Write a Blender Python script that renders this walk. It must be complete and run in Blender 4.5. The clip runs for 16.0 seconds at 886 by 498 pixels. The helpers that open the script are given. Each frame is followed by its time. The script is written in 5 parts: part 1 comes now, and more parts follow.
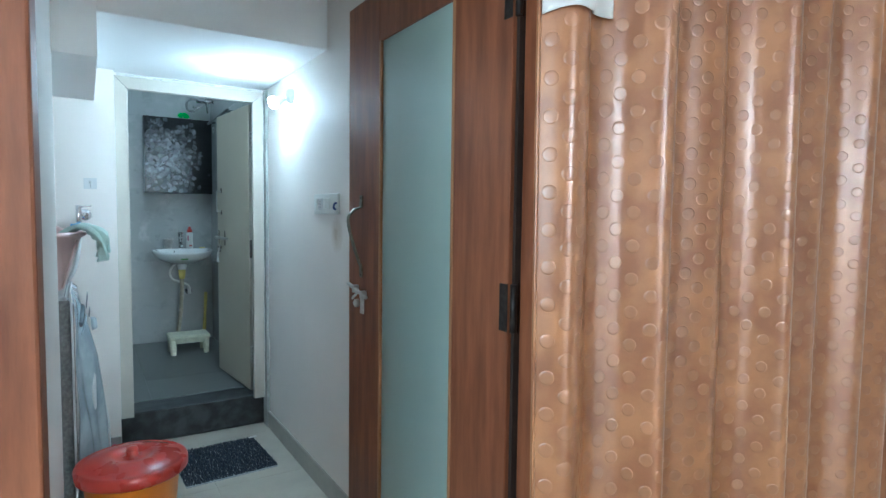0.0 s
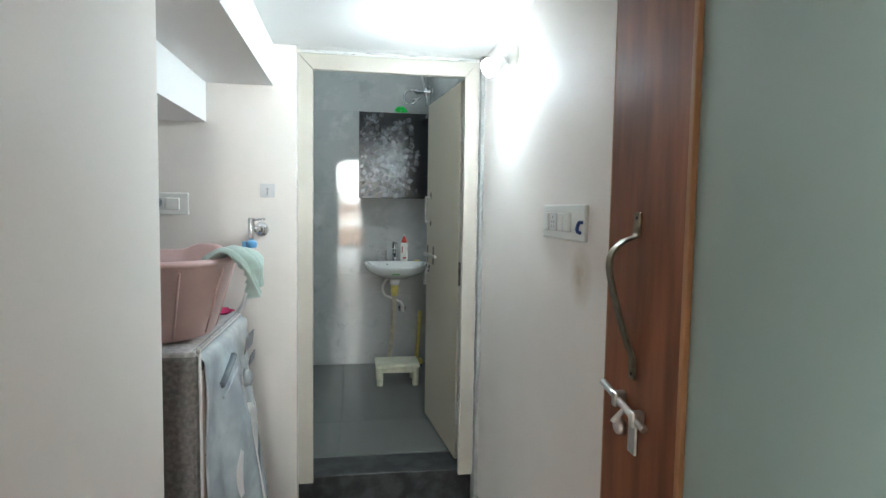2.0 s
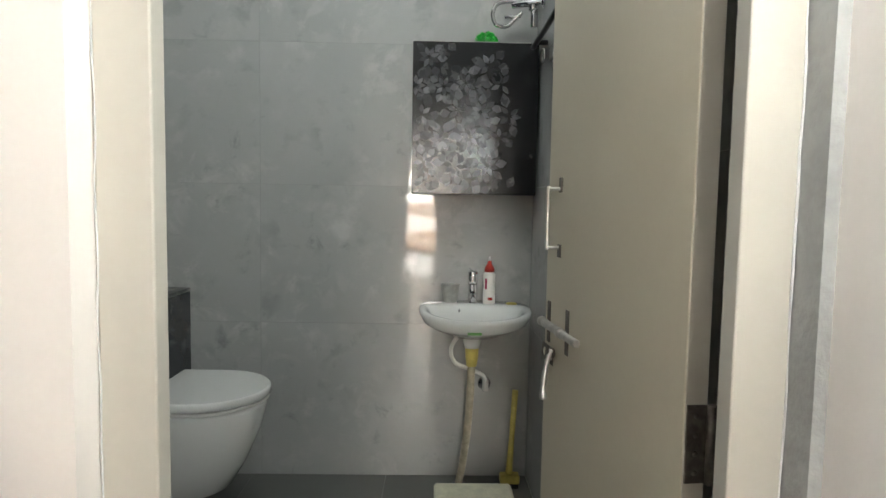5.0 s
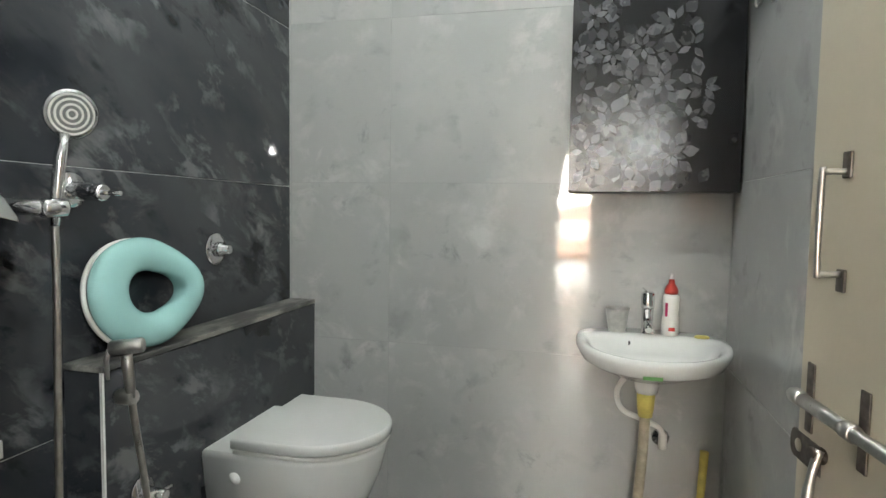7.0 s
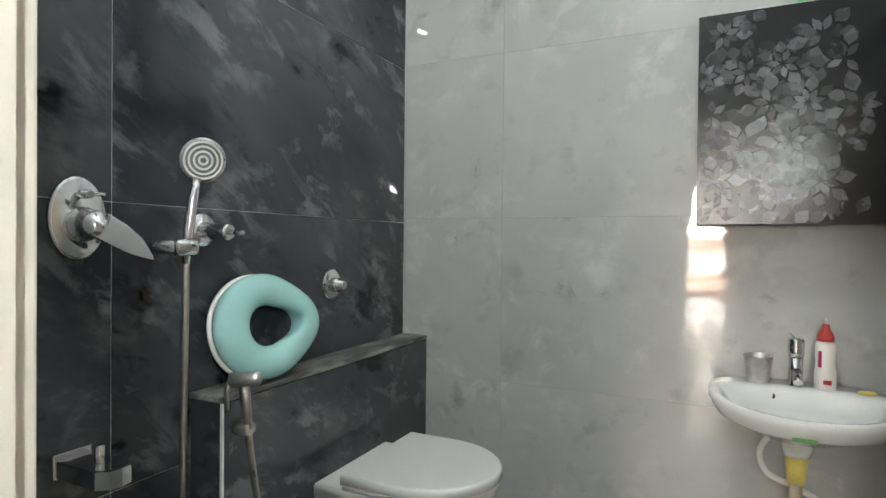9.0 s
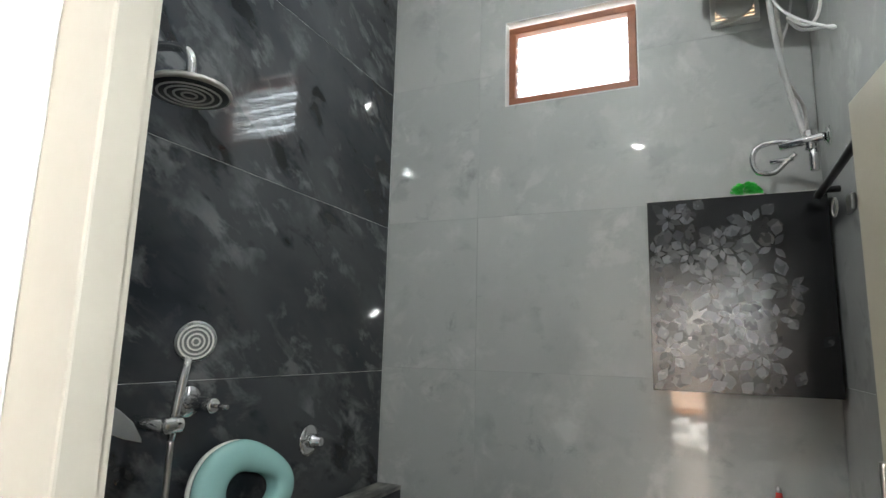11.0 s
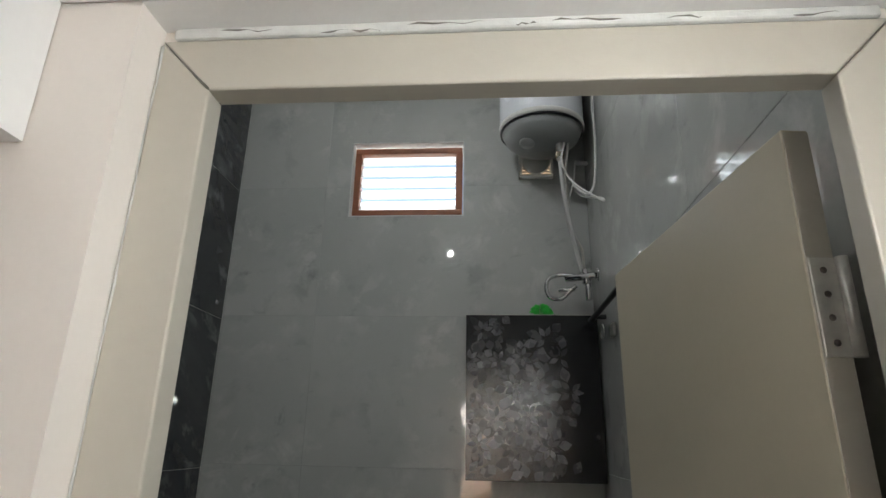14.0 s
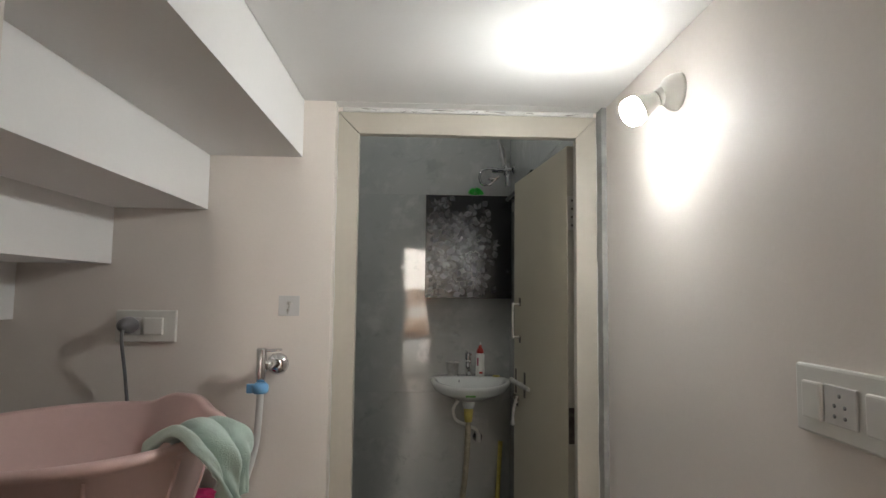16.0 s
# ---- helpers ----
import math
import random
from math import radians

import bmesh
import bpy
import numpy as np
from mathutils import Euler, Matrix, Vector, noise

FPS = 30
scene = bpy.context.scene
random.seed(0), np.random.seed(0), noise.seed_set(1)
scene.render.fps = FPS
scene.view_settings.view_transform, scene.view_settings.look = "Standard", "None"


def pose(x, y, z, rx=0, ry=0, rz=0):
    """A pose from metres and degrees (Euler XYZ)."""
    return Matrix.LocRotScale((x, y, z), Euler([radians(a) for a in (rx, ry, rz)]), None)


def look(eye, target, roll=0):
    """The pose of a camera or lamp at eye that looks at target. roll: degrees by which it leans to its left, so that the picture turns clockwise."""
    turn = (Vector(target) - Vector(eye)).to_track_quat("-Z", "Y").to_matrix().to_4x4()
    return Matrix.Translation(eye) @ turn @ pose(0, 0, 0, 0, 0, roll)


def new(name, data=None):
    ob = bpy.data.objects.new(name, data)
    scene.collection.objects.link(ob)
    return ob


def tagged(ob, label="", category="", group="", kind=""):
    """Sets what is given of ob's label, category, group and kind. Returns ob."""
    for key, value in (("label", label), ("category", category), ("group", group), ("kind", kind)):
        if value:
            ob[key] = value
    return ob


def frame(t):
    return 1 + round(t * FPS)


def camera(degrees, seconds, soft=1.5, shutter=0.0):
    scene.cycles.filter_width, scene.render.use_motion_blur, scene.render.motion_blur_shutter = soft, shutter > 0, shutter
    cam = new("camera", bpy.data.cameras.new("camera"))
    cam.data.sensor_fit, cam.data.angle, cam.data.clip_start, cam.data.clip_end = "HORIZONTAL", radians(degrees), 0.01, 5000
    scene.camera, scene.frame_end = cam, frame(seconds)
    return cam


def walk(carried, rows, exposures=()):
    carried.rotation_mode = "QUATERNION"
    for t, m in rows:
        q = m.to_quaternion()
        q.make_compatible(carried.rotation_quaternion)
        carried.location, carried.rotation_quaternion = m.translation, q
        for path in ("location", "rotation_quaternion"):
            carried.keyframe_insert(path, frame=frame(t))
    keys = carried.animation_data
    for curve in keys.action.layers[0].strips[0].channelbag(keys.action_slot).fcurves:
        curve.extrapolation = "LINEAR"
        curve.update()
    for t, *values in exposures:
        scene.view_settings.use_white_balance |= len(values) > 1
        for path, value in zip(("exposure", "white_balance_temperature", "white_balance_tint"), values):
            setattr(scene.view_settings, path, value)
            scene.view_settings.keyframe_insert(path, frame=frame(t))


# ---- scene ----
cam = camera(75.4, 16.0)
PATH = [
    (0, (-0.205, -3.506, 1.313), (0.852, -1.813, 1.19), 0.7),
    (0.5, (-0.101, -3.286, 1.336), (0.733, -1.473, 1.211), 1.0),
    (1, (-0.027, -3.046, 1.337), (0.628, -1.16, 1.209), 1.0),
    (1.5, (0.076, -2.761, 1.358), (0.559, -0.824, 1.225), 1.1),
    (2, (0.162, -2.485, 1.377), (0.477, -0.515, 1.241), 0.9),
    (2.5, (0.24, -2.146, 1.377), (0.434, -0.161, 1.232), 0.8),
    (3, (0.288, -1.833, 1.382), (0.421, 0.158, 1.244), 1.0),
    (3.5, (0.329, -1.512, 1.4), (0.41, 0.482, 1.261), 1.1),
    (5.8, (0.294, -0.338, 1.38), (0.277, 1.660, 1.240), 0.6),
    (6, (0.295, -0.295, 1.374), (0.202, 1.699, 1.24), 0.6),
    (6.5, (0.281, -0.226, 1.373), (-0.012, 1.748, 1.245), 0.8),
    (7, (0.268, -0.171, 1.385), (-0.207, 1.768, 1.254), 0.9),
    (7.5, (0.255, -0.126, 1.384), (-0.370, 1.774, 1.256), 0.9),
    (8, (0.246, -0.098, 1.381), (-0.508, 1.753, 1.261), 0.8),
    (8.2, (0.249, -0.093, 1.380), (-0.551, 1.736, 1.270), 0.8),
    (10.3, (0.327, -0.215, 1.524), (-0.559, 1.57, 1.693), 1.5),
    (10.5, (0.336, -0.232, 1.556), (-0.535, 1.557, 1.757), 1.1),
    (11, (0.368, -0.241, 1.578), (-0.446, 1.555, 1.914), 1.5),
    (11.5, (0.356, -0.259, 1.591), (-0.342, 1.561, 2.038), 1.6),
    (12, (0.352, -0.272, 1.627), (-0.231, 1.569, 2.145), 1.6),
    (12.5, (0.344, -0.28, 1.646), (-0.113, 1.579, 2.224), 1.6),
    (13, (0.33, -0.321, 1.658), (-0.008, 1.553, 2.271), 1.5),
    (13.5, (0.31, -0.387, 1.64), (0.071, 1.496, 2.271), 1.4),
    (14, (0.298, -0.512, 1.6), (0.145, 1.38, 2.231), 1.2),
    (14.5, (0.284, -0.704, 1.553), (0.192, 1.197, 2.169), 1.5),
    (15, (0.23, -0.962, 1.494), (0.179, 0.992, 1.919), 0.4),
    (15.5, (0.22, -1.288, 1.49), (0.219, 0.695, 1.75), 0.9),
    (16, (0.189, -1.672, 1.485), (0.264, 0.321, 1.639), 0.7),
]
EXPOSURES = [(0.0, 2.0, 4750, -9), (1.0, 2.1, 4750, -13), (1.5, 2.25, 5100, -10), (2.0, 2.1, 5900, 0), (2.6, 1.7, 6300, 6), (3.5, 1.35, 6600, 8),
             (5.8, 2.85, 6800, 7), (7.0, 3.0, 6850, 8), (8.2, 3.05, 6800, 8), (10.3, 2.35, 6700, 8), (12.5, 2.0, 6750, 9), (13.5, 1.4, 6850, 10), (14.5, 1.0, 6850, 9), (15.2, 0.9, 6950, 9), (16.0, 0.95, 7000, 10)]
walk(cam, [(t, look(eye, target, roll)) for t, eye, target, roll in PATH], EXPOSURES)

# ---- light ----
world = bpy.data.worlds.new("sky")
scene.world = world
world.use_nodes = True
wn = world.node_tree.nodes
sky = wn.new("ShaderNodeTexSky")
sky.sky_type, sky.sun_disc = "NISHITA", False
sky.sun_elevation, sky.sun_rotation = radians(61), radians(304)
world.node_tree.links.new(sky.outputs[0], wn["Background"].inputs[0])
wn["Background"].inputs[1].default_value = 0.12
sun = new("sun", bpy.data.lights.new("sun", "SUN"))
sun.data.energy, sun.data.angle, sun.data.color = 3.0, radians(0.5), (1.0, 0.95, 0.88)
sun.matrix_world = look((0, 0, 20), (9, -6, 0))
BULB_GLOW, BATH_GLOW, SKY_GLOW, SIDE_WINDOW, BATH_WINDOW = 245.0, 380.0, 9.5, 19.0, 2.4


def window_lamp(name, place, target, w, h, watts, color):
    ob = new(name, bpy.data.lights.new(name, "AREA"))
    ob.data.shape, ob.data.size, ob.data.size_y, ob.data.energy, ob.data.color = "RECTANGLE", w, h, watts, color
    ob.matrix_world = look(place, target)
    return ob


window_lamp("side_daylight", (-2.62, -3.9, 1.6), (0, -3.9, 1.5), 1.3, 1.3, SIDE_WINDOW, (1.0, 0.96, 0.92))
window_lamp("bath_daylight", (-0.07, 2.13, 2.75), (-0.07, 0, 2.75), 0.7, 0.5, BATH_WINDOW, (0.9, 0.96, 1.0))


# ---- materials ----
def material(name, color, rough=0.5, metal=0.0, vary=0.08, scale=6.0, bump=0.1, bump_scale=80.0, second=None,
             spread=(0.4, 0.62), coat=0.0, sheen=0.0, transmission=0.0, stretch=(1, 1, 1), rough_vary=0.06, detail=6.0, random_tint=0.0):
    """A surface with variation at two scales: large soft patches and fine grain, with a fine relief."""
    m = bpy.data.materials.new(name)
    m.use_nodes = True
    n, l = m.node_tree.nodes, m.node_tree.links
    b = n["Principled BSDF"]
    tc, mp = n.new("ShaderNodeTexCoord"), n.new("ShaderNodeMapping")
    l.new(tc.outputs["Object"], mp.inputs["Vector"])
    mp.inputs["Scale"].default_value = stretch
    big, fine = n.new("ShaderNodeTexNoise"), n.new("ShaderNodeTexNoise")
    for t, sc, d in ((big, scale, detail), (fine, bump_scale, 4.0)):
        t.inputs["Scale"].default_value, t.inputs["Detail"].default_value = sc, d
        l.new(mp.outputs[0], t.inputs["Vector"])
    ramp = n.new("ShaderNodeMapRange")
    ramp.inputs["From Min"].default_value, ramp.inputs["From Max"].default_value = spread
    l.new(big.outputs["Fac"], ramp.inputs["Value"])
    mix = n.new("ShaderNodeMix")
    mix.data_type = "RGBA"
    dark = second or tuple(c * (1 - vary) for c in color)
    mix.inputs["A"].default_value, mix.inputs["B"].default_value = (*dark, 1), (*color, 1)
    l.new(ramp.outputs[0], mix.inputs["Factor"])
    grain = n.new("ShaderNodeMix")
    grain.data_type, grain.blend_type = "RGBA", "MULTIPLY"
    grain.inputs["Factor"].default_value = 1.0
    gr = n.new("ShaderNodeMapRange")
    gr.inputs["To Min"].default_value, gr.inputs["To Max"].default_value = 1 - vary * 0.5, 1 + vary * 0.5
    l.new(fine.outputs["Fac"], gr.inputs["Value"])
    l.new(mix.outputs["Result"], grain.inputs["A"])
    l.new(gr.outputs[0], grain.inputs["B"])
    out = grain.outputs["Result"]
    if random_tint:
        info, hv = n.new("ShaderNodeObjectInfo"), n.new("ShaderNodeHueSaturation")
        rr = n.new("ShaderNodeMapRange")
        rr.inputs["To Min"].default_value, rr.inputs["To Max"].default_value = 1 - random_tint, 1 + random_tint
        l.new(info.outputs["Random"], rr.inputs["Value"])
        l.new(rr.outputs[0], hv.inputs["Value"])
        l.new(out, hv.inputs["Color"])
        out = hv.outputs["Color"]
    l.new(out, b.inputs["Base Color"])
    rm = n.new("ShaderNodeMapRange")
    rm.inputs["To Min"].default_value, rm.inputs["To Max"].default_value = max(0.02, rough - rough_vary), min(1, rough + rough_vary)
    l.new(big.outputs["Fac"], rm.inputs["Value"])
    l.new(rm.outputs[0], b.inputs["Roughness"])
    b.inputs["Metallic"].default_value, b.inputs["Coat Weight"].default_value = metal, coat
    b.inputs["Sheen Weight"].default_value, b.inputs["Transmission Weight"].default_value = sheen, transmission
    bp = n.new("ShaderNodeBump")
    bp.inputs["Strength"].default_value, bp.inputs["Distance"].default_value = bump, 0.004
    l.new(fine.outputs["Fac"], bp.inputs["Height"])
    l.new(bp.outputs[0], b.inputs["Normal"])
    return m


def stone(name, base, light, dark, rough, vein_turn, vein_stretch, wisp, crag=0.3):
    """Polished stone-look tile: cloudy body, wispy light scuffs and dark blotches."""
    m = bpy.data.materials.new(name)
    m.use_nodes = True
    n, l = m.node_tree.nodes, m.node_tree.links
    b = n["Principled BSDF"]
    tc, mp, turned = n.new("ShaderNodeTexCoord"), n.new("ShaderNodeMapping"), n.new("ShaderNodeMapping")
    l.new(tc.outputs["Object"], mp.inputs["Vector"])
    info, off = n.new("ShaderNodeObjectInfo"), n.new("ShaderNodeVectorMath")
    off.operation = "SCALE"
    off.inputs[0].default_value = (7.3, 3.1, 5.7)
    l.new(info.outputs["Random"], off.inputs["Scale"])
    l.new(off.outputs[0], mp.inputs["Location"])
    l.new(mp.outputs[0], turned.inputs["Vector"])
    turned.vector_type = "TEXTURE"
    turned.inputs["Rotation"].default_value = [radians(a) for a in vein_turn]
    turned.inputs["Scale"].default_value = [1 / q for q in vein_stretch]

    def noise_node(scale, detail, src, distort=0.0):
        t = n.new("ShaderNodeTexNoise")
        t.inputs["Scale"].default_value, t.inputs["Detail"].default_value, t.inputs["Distortion"].default_value = scale, detail, distort
        l.new(src.outputs[0], t.inputs["Vector"])
        return t

    def ranged(t, lo, hi, to=1.0):
        r = n.new("ShaderNodeMapRange")
        r.inputs["From Min"].default_value, r.inputs["From Max"].default_value, r.inputs["To Max"].default_value = lo, hi, to
        l.new(t.outputs["Fac"], r.inputs["Value"])
        return r

    def mixed(fac, a, c):
        x = n.new("ShaderNodeMix")
        x.data_type = "RGBA"
        l.new(fac.outputs[0], x.inputs["Factor"])
        if isinstance(a, tuple):
            x.inputs["A"].default_value = (*a, 1)
        else:
            l.new(a.outputs["Result"], x.inputs["A"])
        x.inputs["B"].default_value = (*c, 1)
        return x
    def both(p, q):
        x = n.new("ShaderNodeMath")
        x.operation = "MULTIPLY"
        l.new(p.outputs[0], x.inputs[0])
        l.new(q.outputs[0], x.inputs[1])
        return x
    cloud = noise_node(1.7, 8, turned, 0.3)
    scuff = noise_node(5.0, 14, turned, 0.5)
    scuff.inputs["Roughness"].default_value = 0.66
    blot = noise_node(8.0, 14, turned, 0.4)
    blot.inputs["Roughness"].default_value = 0.7
    patch = ranged(noise_node(4.2, 5, mp), 0.42, 0.60)
    other = ranged(noise_node(5.2, 5, turned), 0.46, 0.62)
    body = mixed(ranged(cloud, 0.35, 0.7), base, tuple(p * 0.7 + q * 0.3 for p, q in zip(base, light)))
    body = mixed(both(ranged(scuff, 0.54, 0.66, wisp), patch), body, light)
    body = mixed(both(ranged(blot, 0.56, 0.68, 0.75), other), body, dark)
    strata = noise_node(7.5, 14, turned, 0.35)
    strata.inputs["Roughness"].default_value = 0.62
    body = mixed(both(ranged(strata, 0.52, 0.60, crag), patch), body, light)
    flake = noise_node(6.3, 14, turned, 0.3)
    body = mixed(both(ranged(flake, 0.56, 0.64, crag * 1.6), other), body, dark)
    l.new(body.outputs["Result"], b.inputs["Base Color"])
    rr = ranged(scuff, 0.3, 0.8)
    rr.inputs["To Min"].default_value, rr.inputs["To Max"].default_value = rough * 0.75, rough * 1.5
    l.new(rr.outputs[0], b.inputs["Roughness"])
    wave = noise_node(7.0, 3, mp)
    bp = n.new("ShaderNodeBump")
    bp.inputs["Strength"].default_value, bp.inputs["Distance"].default_value = 0.13, 0.006
    l.new(wave.outputs["Fac"], bp.inputs["Height"])
    l.new(bp.outputs[0], b.inputs["Normal"])
    return m


def glow(name, color, strength):
    m = bpy.data.materials.new(name)
    m.use_nodes = True
    b = m.node_tree.nodes["Principled BSDF"]
    b.inputs["Base Color"].default_value = (0.9, 0.9, 0.9, 1)
    b.inputs["Emission Color"].default_value, b.inputs["Emission Strength"].default_value = (*color, 1), strength
    return m


def glass(name, color, rough):
    m = material(name, color, rough, vary=0.03, bump=0.05, bump_scale=200, transmission=1.0, rough_vary=0.02)
    m.node_tree.nodes["Principled BSDF"].inputs["IOR"].default_value = 1.45
    return m


PAINT = material("wall_paint", (0.83, 0.77, 0.72), 0.62, vary=0.05, scale=1.6, bump=0.05, bump_scale=140)
PAINT_STAINED = material("wall_paint_smudged", (0.83, 0.77, 0.72), 0.62, vary=0.05, scale=1.6, bump=0.05, bump_scale=140)


def smudge(m, place, size, color, strength):
    """A brown hand-worn smudge of its own shape on a painted wall."""
    n, l = m.node_tree.nodes, m.node_tree.links
    b = n["Principled BSDF"]
    src = b.inputs["Base Color"].links[0].from_socket
    tc, mp, gr, nz = n.new("ShaderNodeTexCoord"), n.new("ShaderNodeMapping"), n.new("ShaderNodeTexGradient"), n.new("ShaderNodeTexNoise")
    gr.gradient_type = "SPHERICAL"
    mp.inputs["Location"].default_value = [-p / s for p, s in zip(place, size)]
    mp.inputs["Scale"].default_value = [1 / s for s in size]
    geo = n.new("ShaderNodeNewGeometry")
    l.new(geo.outputs["Position"], mp.inputs["Vector"])
    l.new(mp.outputs[0], gr.inputs["Vector"])
    nz.inputs["Scale"].default_value, nz.inputs["Detail"].default_value = 22.0, 5.0
    l.new(tc.outputs["Object"], nz.inputs["Vector"])
    warp = n.new("ShaderNodeMath")
    warp.operation = "MULTIPLY"
    l.new(gr.outputs["Fac"], warp.inputs[0])
    l.new(nz.outputs["Fac"], warp.inputs[1])
    amt = n.new("ShaderNodeMath")
    amt.operation, amt.use_clamp = "MULTIPLY", True
    amt.inputs[1].default_value = strength
    l.new(warp.outputs[0], amt.inputs[0])
    mx = n.new("ShaderNodeMix")
    mx.data_type = "RGBA"
    mx.inputs["B"].default_value = (*color, 1)
    l.new(amt.outputs[0], mx.inputs["Factor"])
    l.new(src, mx.inputs["A"])
    l.new(mx.outputs["Result"], b.inputs["Base Color"])


smudge(PAINT_STAINED, (0.725, -1.14, 1.215), (0.3, 0.075, 0.085), (0.40, 0.28, 0.16), 1.35)
CEIL = material("ceiling_paint", (0.84, 0.83, 0.82), 0.75, vary=0.04, scale=1.2, bump=0.08, bump_scale=120)
FRAMEP = material("cream_enamel", (0.53, 0.495, 0.43), 0.38, vary=0.06, scale=4, bump=0.12, bump_scale=60)
LEAFP = material("cream_laminate", (0.55, 0.49, 0.375), 0.36, vary=0.05, scale=2.5, bump=0.05, bump_scale=90)
WOOD = material("teak_veneer", (0.27, 0.098, 0.043), 0.44, vary=0.25, second=(0.135, 0.043, 0.019), scale=9, spread=(0.3, 0.7), stretch=(3, 3, 0.35), bump=0.06, bump_scale=120)
WOOD.node_tree.nodes["Principled BSDF"].inputs["Specular IOR Level"].default_value = 0.3
EDGE = material("raw_wood_edge", (0.42, 0.20, 0.09), 0.55, vary=0.2, scale=12, stretch=(3, 3, 0.4))
BROWN = material("window_brown_paint", (0.30, 0.09, 0.035), 0.5, vary=0.15, scale=14, bump=0.2)
CEMENT = material("bare_cement", (0.40, 0.40, 0.385), 0.85, vary=0.2, scale=14, bump=0.5, bump_scale=90)
MORTAR = material("white_grout", (0.72, 0.72, 0.70), 0.8, vary=0.1, scale=20, bump=0.4)
DGROUT = material("dark_grout", (0.20, 0.19, 0.17), 0.8, vary=0.2, scale=30, bump=0.4)
GREY_TILE = stone("grey_cement_tile", (0.42, 0.425, 0.415), (0.66, 0.65, 0.63), (0.26, 0.265, 0.26), 0.032, (12, 20, 8), (1, 1, 1), 0.6, 0.25)
GREY_TILE.node_tree.nodes["Principled BSDF"].inputs["Specular IOR Level"].default_value = 0.5
DARK_TILE = stone("dark_slate_tile", (0.025, 0.028, 0.034), (0.165, 0.17, 0.175), (0.008, 0.009, 0.011), 0.045, (-30, 0, 0), (1, 0.72, 1.45), 0.6, 0.7)
FLOOR_TILE = material("grey_floor_tile", (0.135, 0.138, 0.13), 0.3, vary=0.14, scale=2.2, bump=0.05, bump_scale=120, random_tint=0.05)
BEIGE_TILE = material("beige_floor_tile", (0.46, 0.42, 0.35), 0.3, vary=0.14, scale=4, bump=0.04, bump_scale=120, random_tint=0.04)
GROUT = material("grey_grout", (0.40, 0.40, 0.39), 0.8, vary=0.1, scale=20, bump=0.3)
GRANITE = material("dark_granite", (0.052, 0.055, 0.057), 0.42, vary=0.5, second=(0.016, 0.016, 0.018), scale=14, bump=0.25, bump_scale=160)
GRANITE.node_tree.nodes["Principled BSDF"].inputs["Specular IOR Level"].default_value = 0.4
SKIRT = material("grey_skirting", (0.36, 0.34, 0.30), 0.4, vary=0.12, scale=8)
PORCELAIN = material("white_porcelain", (0.80, 0.80, 0.78), 0.1, vary=0.02, scale=3, bump=0.0, coat=0.6, rough_vary=0.03)
CHROME = material("chrome", (0.75, 0.75, 0.76), 0.12, 1.0, vary=0.05, scale=30, bump=0.02, rough_vary=0.05)
HINGE = material("plated_hinge", (0.70, 0.68, 0.64), 0.38, 0.55, vary=0.12, scale=40, bump=0.05)
STEEL = material("brushed_steel", (0.60, 0.58, 0.55), 0.3, 1.0, vary=0.15, scale=40, bump=0.05)
TARNISH = material("tarnished_brass", (0.22, 0.19, 0.14), 0.46, 1.0, vary=0.3, scale=60, bump=0.1)
DARKGAP = material("hinge_gap_shade", (0.03, 0.016, 0.010), 0.7, vary=0.3, scale=20, bump=0.2)
DARKHINGE = material("dark_oxidised_hinge", (0.045, 0.035, 0.03), 0.45, 0.6, vary=0.4, scale=60, bump=0.2)
RUST = material("worn_hinge_metal", (0.20, 0.17, 0.15), 0.5, 0.8, vary=0.4, scale=60, bump=0.2)
WPLASTIC = material("white_plastic", (0.78, 0.77, 0.73), 0.32, vary=0.03, scale=10, bump=0.02)
GPLASTIC = material("grey_white_plastic", (0.66, 0.65, 0.64), 0.35, vary=0.03, scale=10, bump=0.02)
YPLASTIC = material("yellow_plastic", (0.72, 0.60, 0.16), 0.4, vary=0.15, scale=30)
PIPEP = material("dirty_cream_hose", (0.52, 0.46, 0.34), 0.5, vary=0.25, scale=25)
STOOLP = material("pale_green_plastic", (0.70, 0.68, 0.52), 0.4, vary=0.15, scale=20)
PINK = material("pink_plastic", (0.68, 0.47, 0.44), 0.32, vary=0.06, scale=6, bump=0.03)
RED = material("red_plastic", (0.48, 0.045, 0.032), 0.28, vary=0.12, scale=14, bump=0.04)
ORANGE = material("orange_plastic", (0.80, 0.25, 0.02), 0.3, vary=0.08, scale=10, bump=0.04)
MINT = material("mint_plastic", (0.34, 0.60, 0.58), 0.22, vary=0.04, scale=8, bump=0.02)
MINTC = material("mint_cloth", (0.50, 0.62, 0.56), 0.9, vary=0.1, scale=20, bump=0.5, bump_scale=400, sheen=0.3)
MAGENTA = material("magenta_cloth", (0.42, 0.012, 0.10), 0.85, vary=0.2, scale=20, bump=0.5, bump_scale=300)
BLUEP = material("blue_plastic", (0.16, 0.42, 0.72), 0.4, vary=0.08, scale=10)
DBLUE = material("dark_blue_plastic", (0.03, 0.06, 0.22), 0.4, vary=0.1, scale=10)
BLACKP = material("black_plastic", (0.02, 0.02, 0.022), 0.35, vary=0.1, scale=10)
GREYP = material("grey_plastic", (0.16, 0.16, 0.17), 0.4, vary=0.1, scale=10)
GREEN = material("green_net", (0.02, 0.62, 0.06), 0.6, vary=0.2, scale=40)
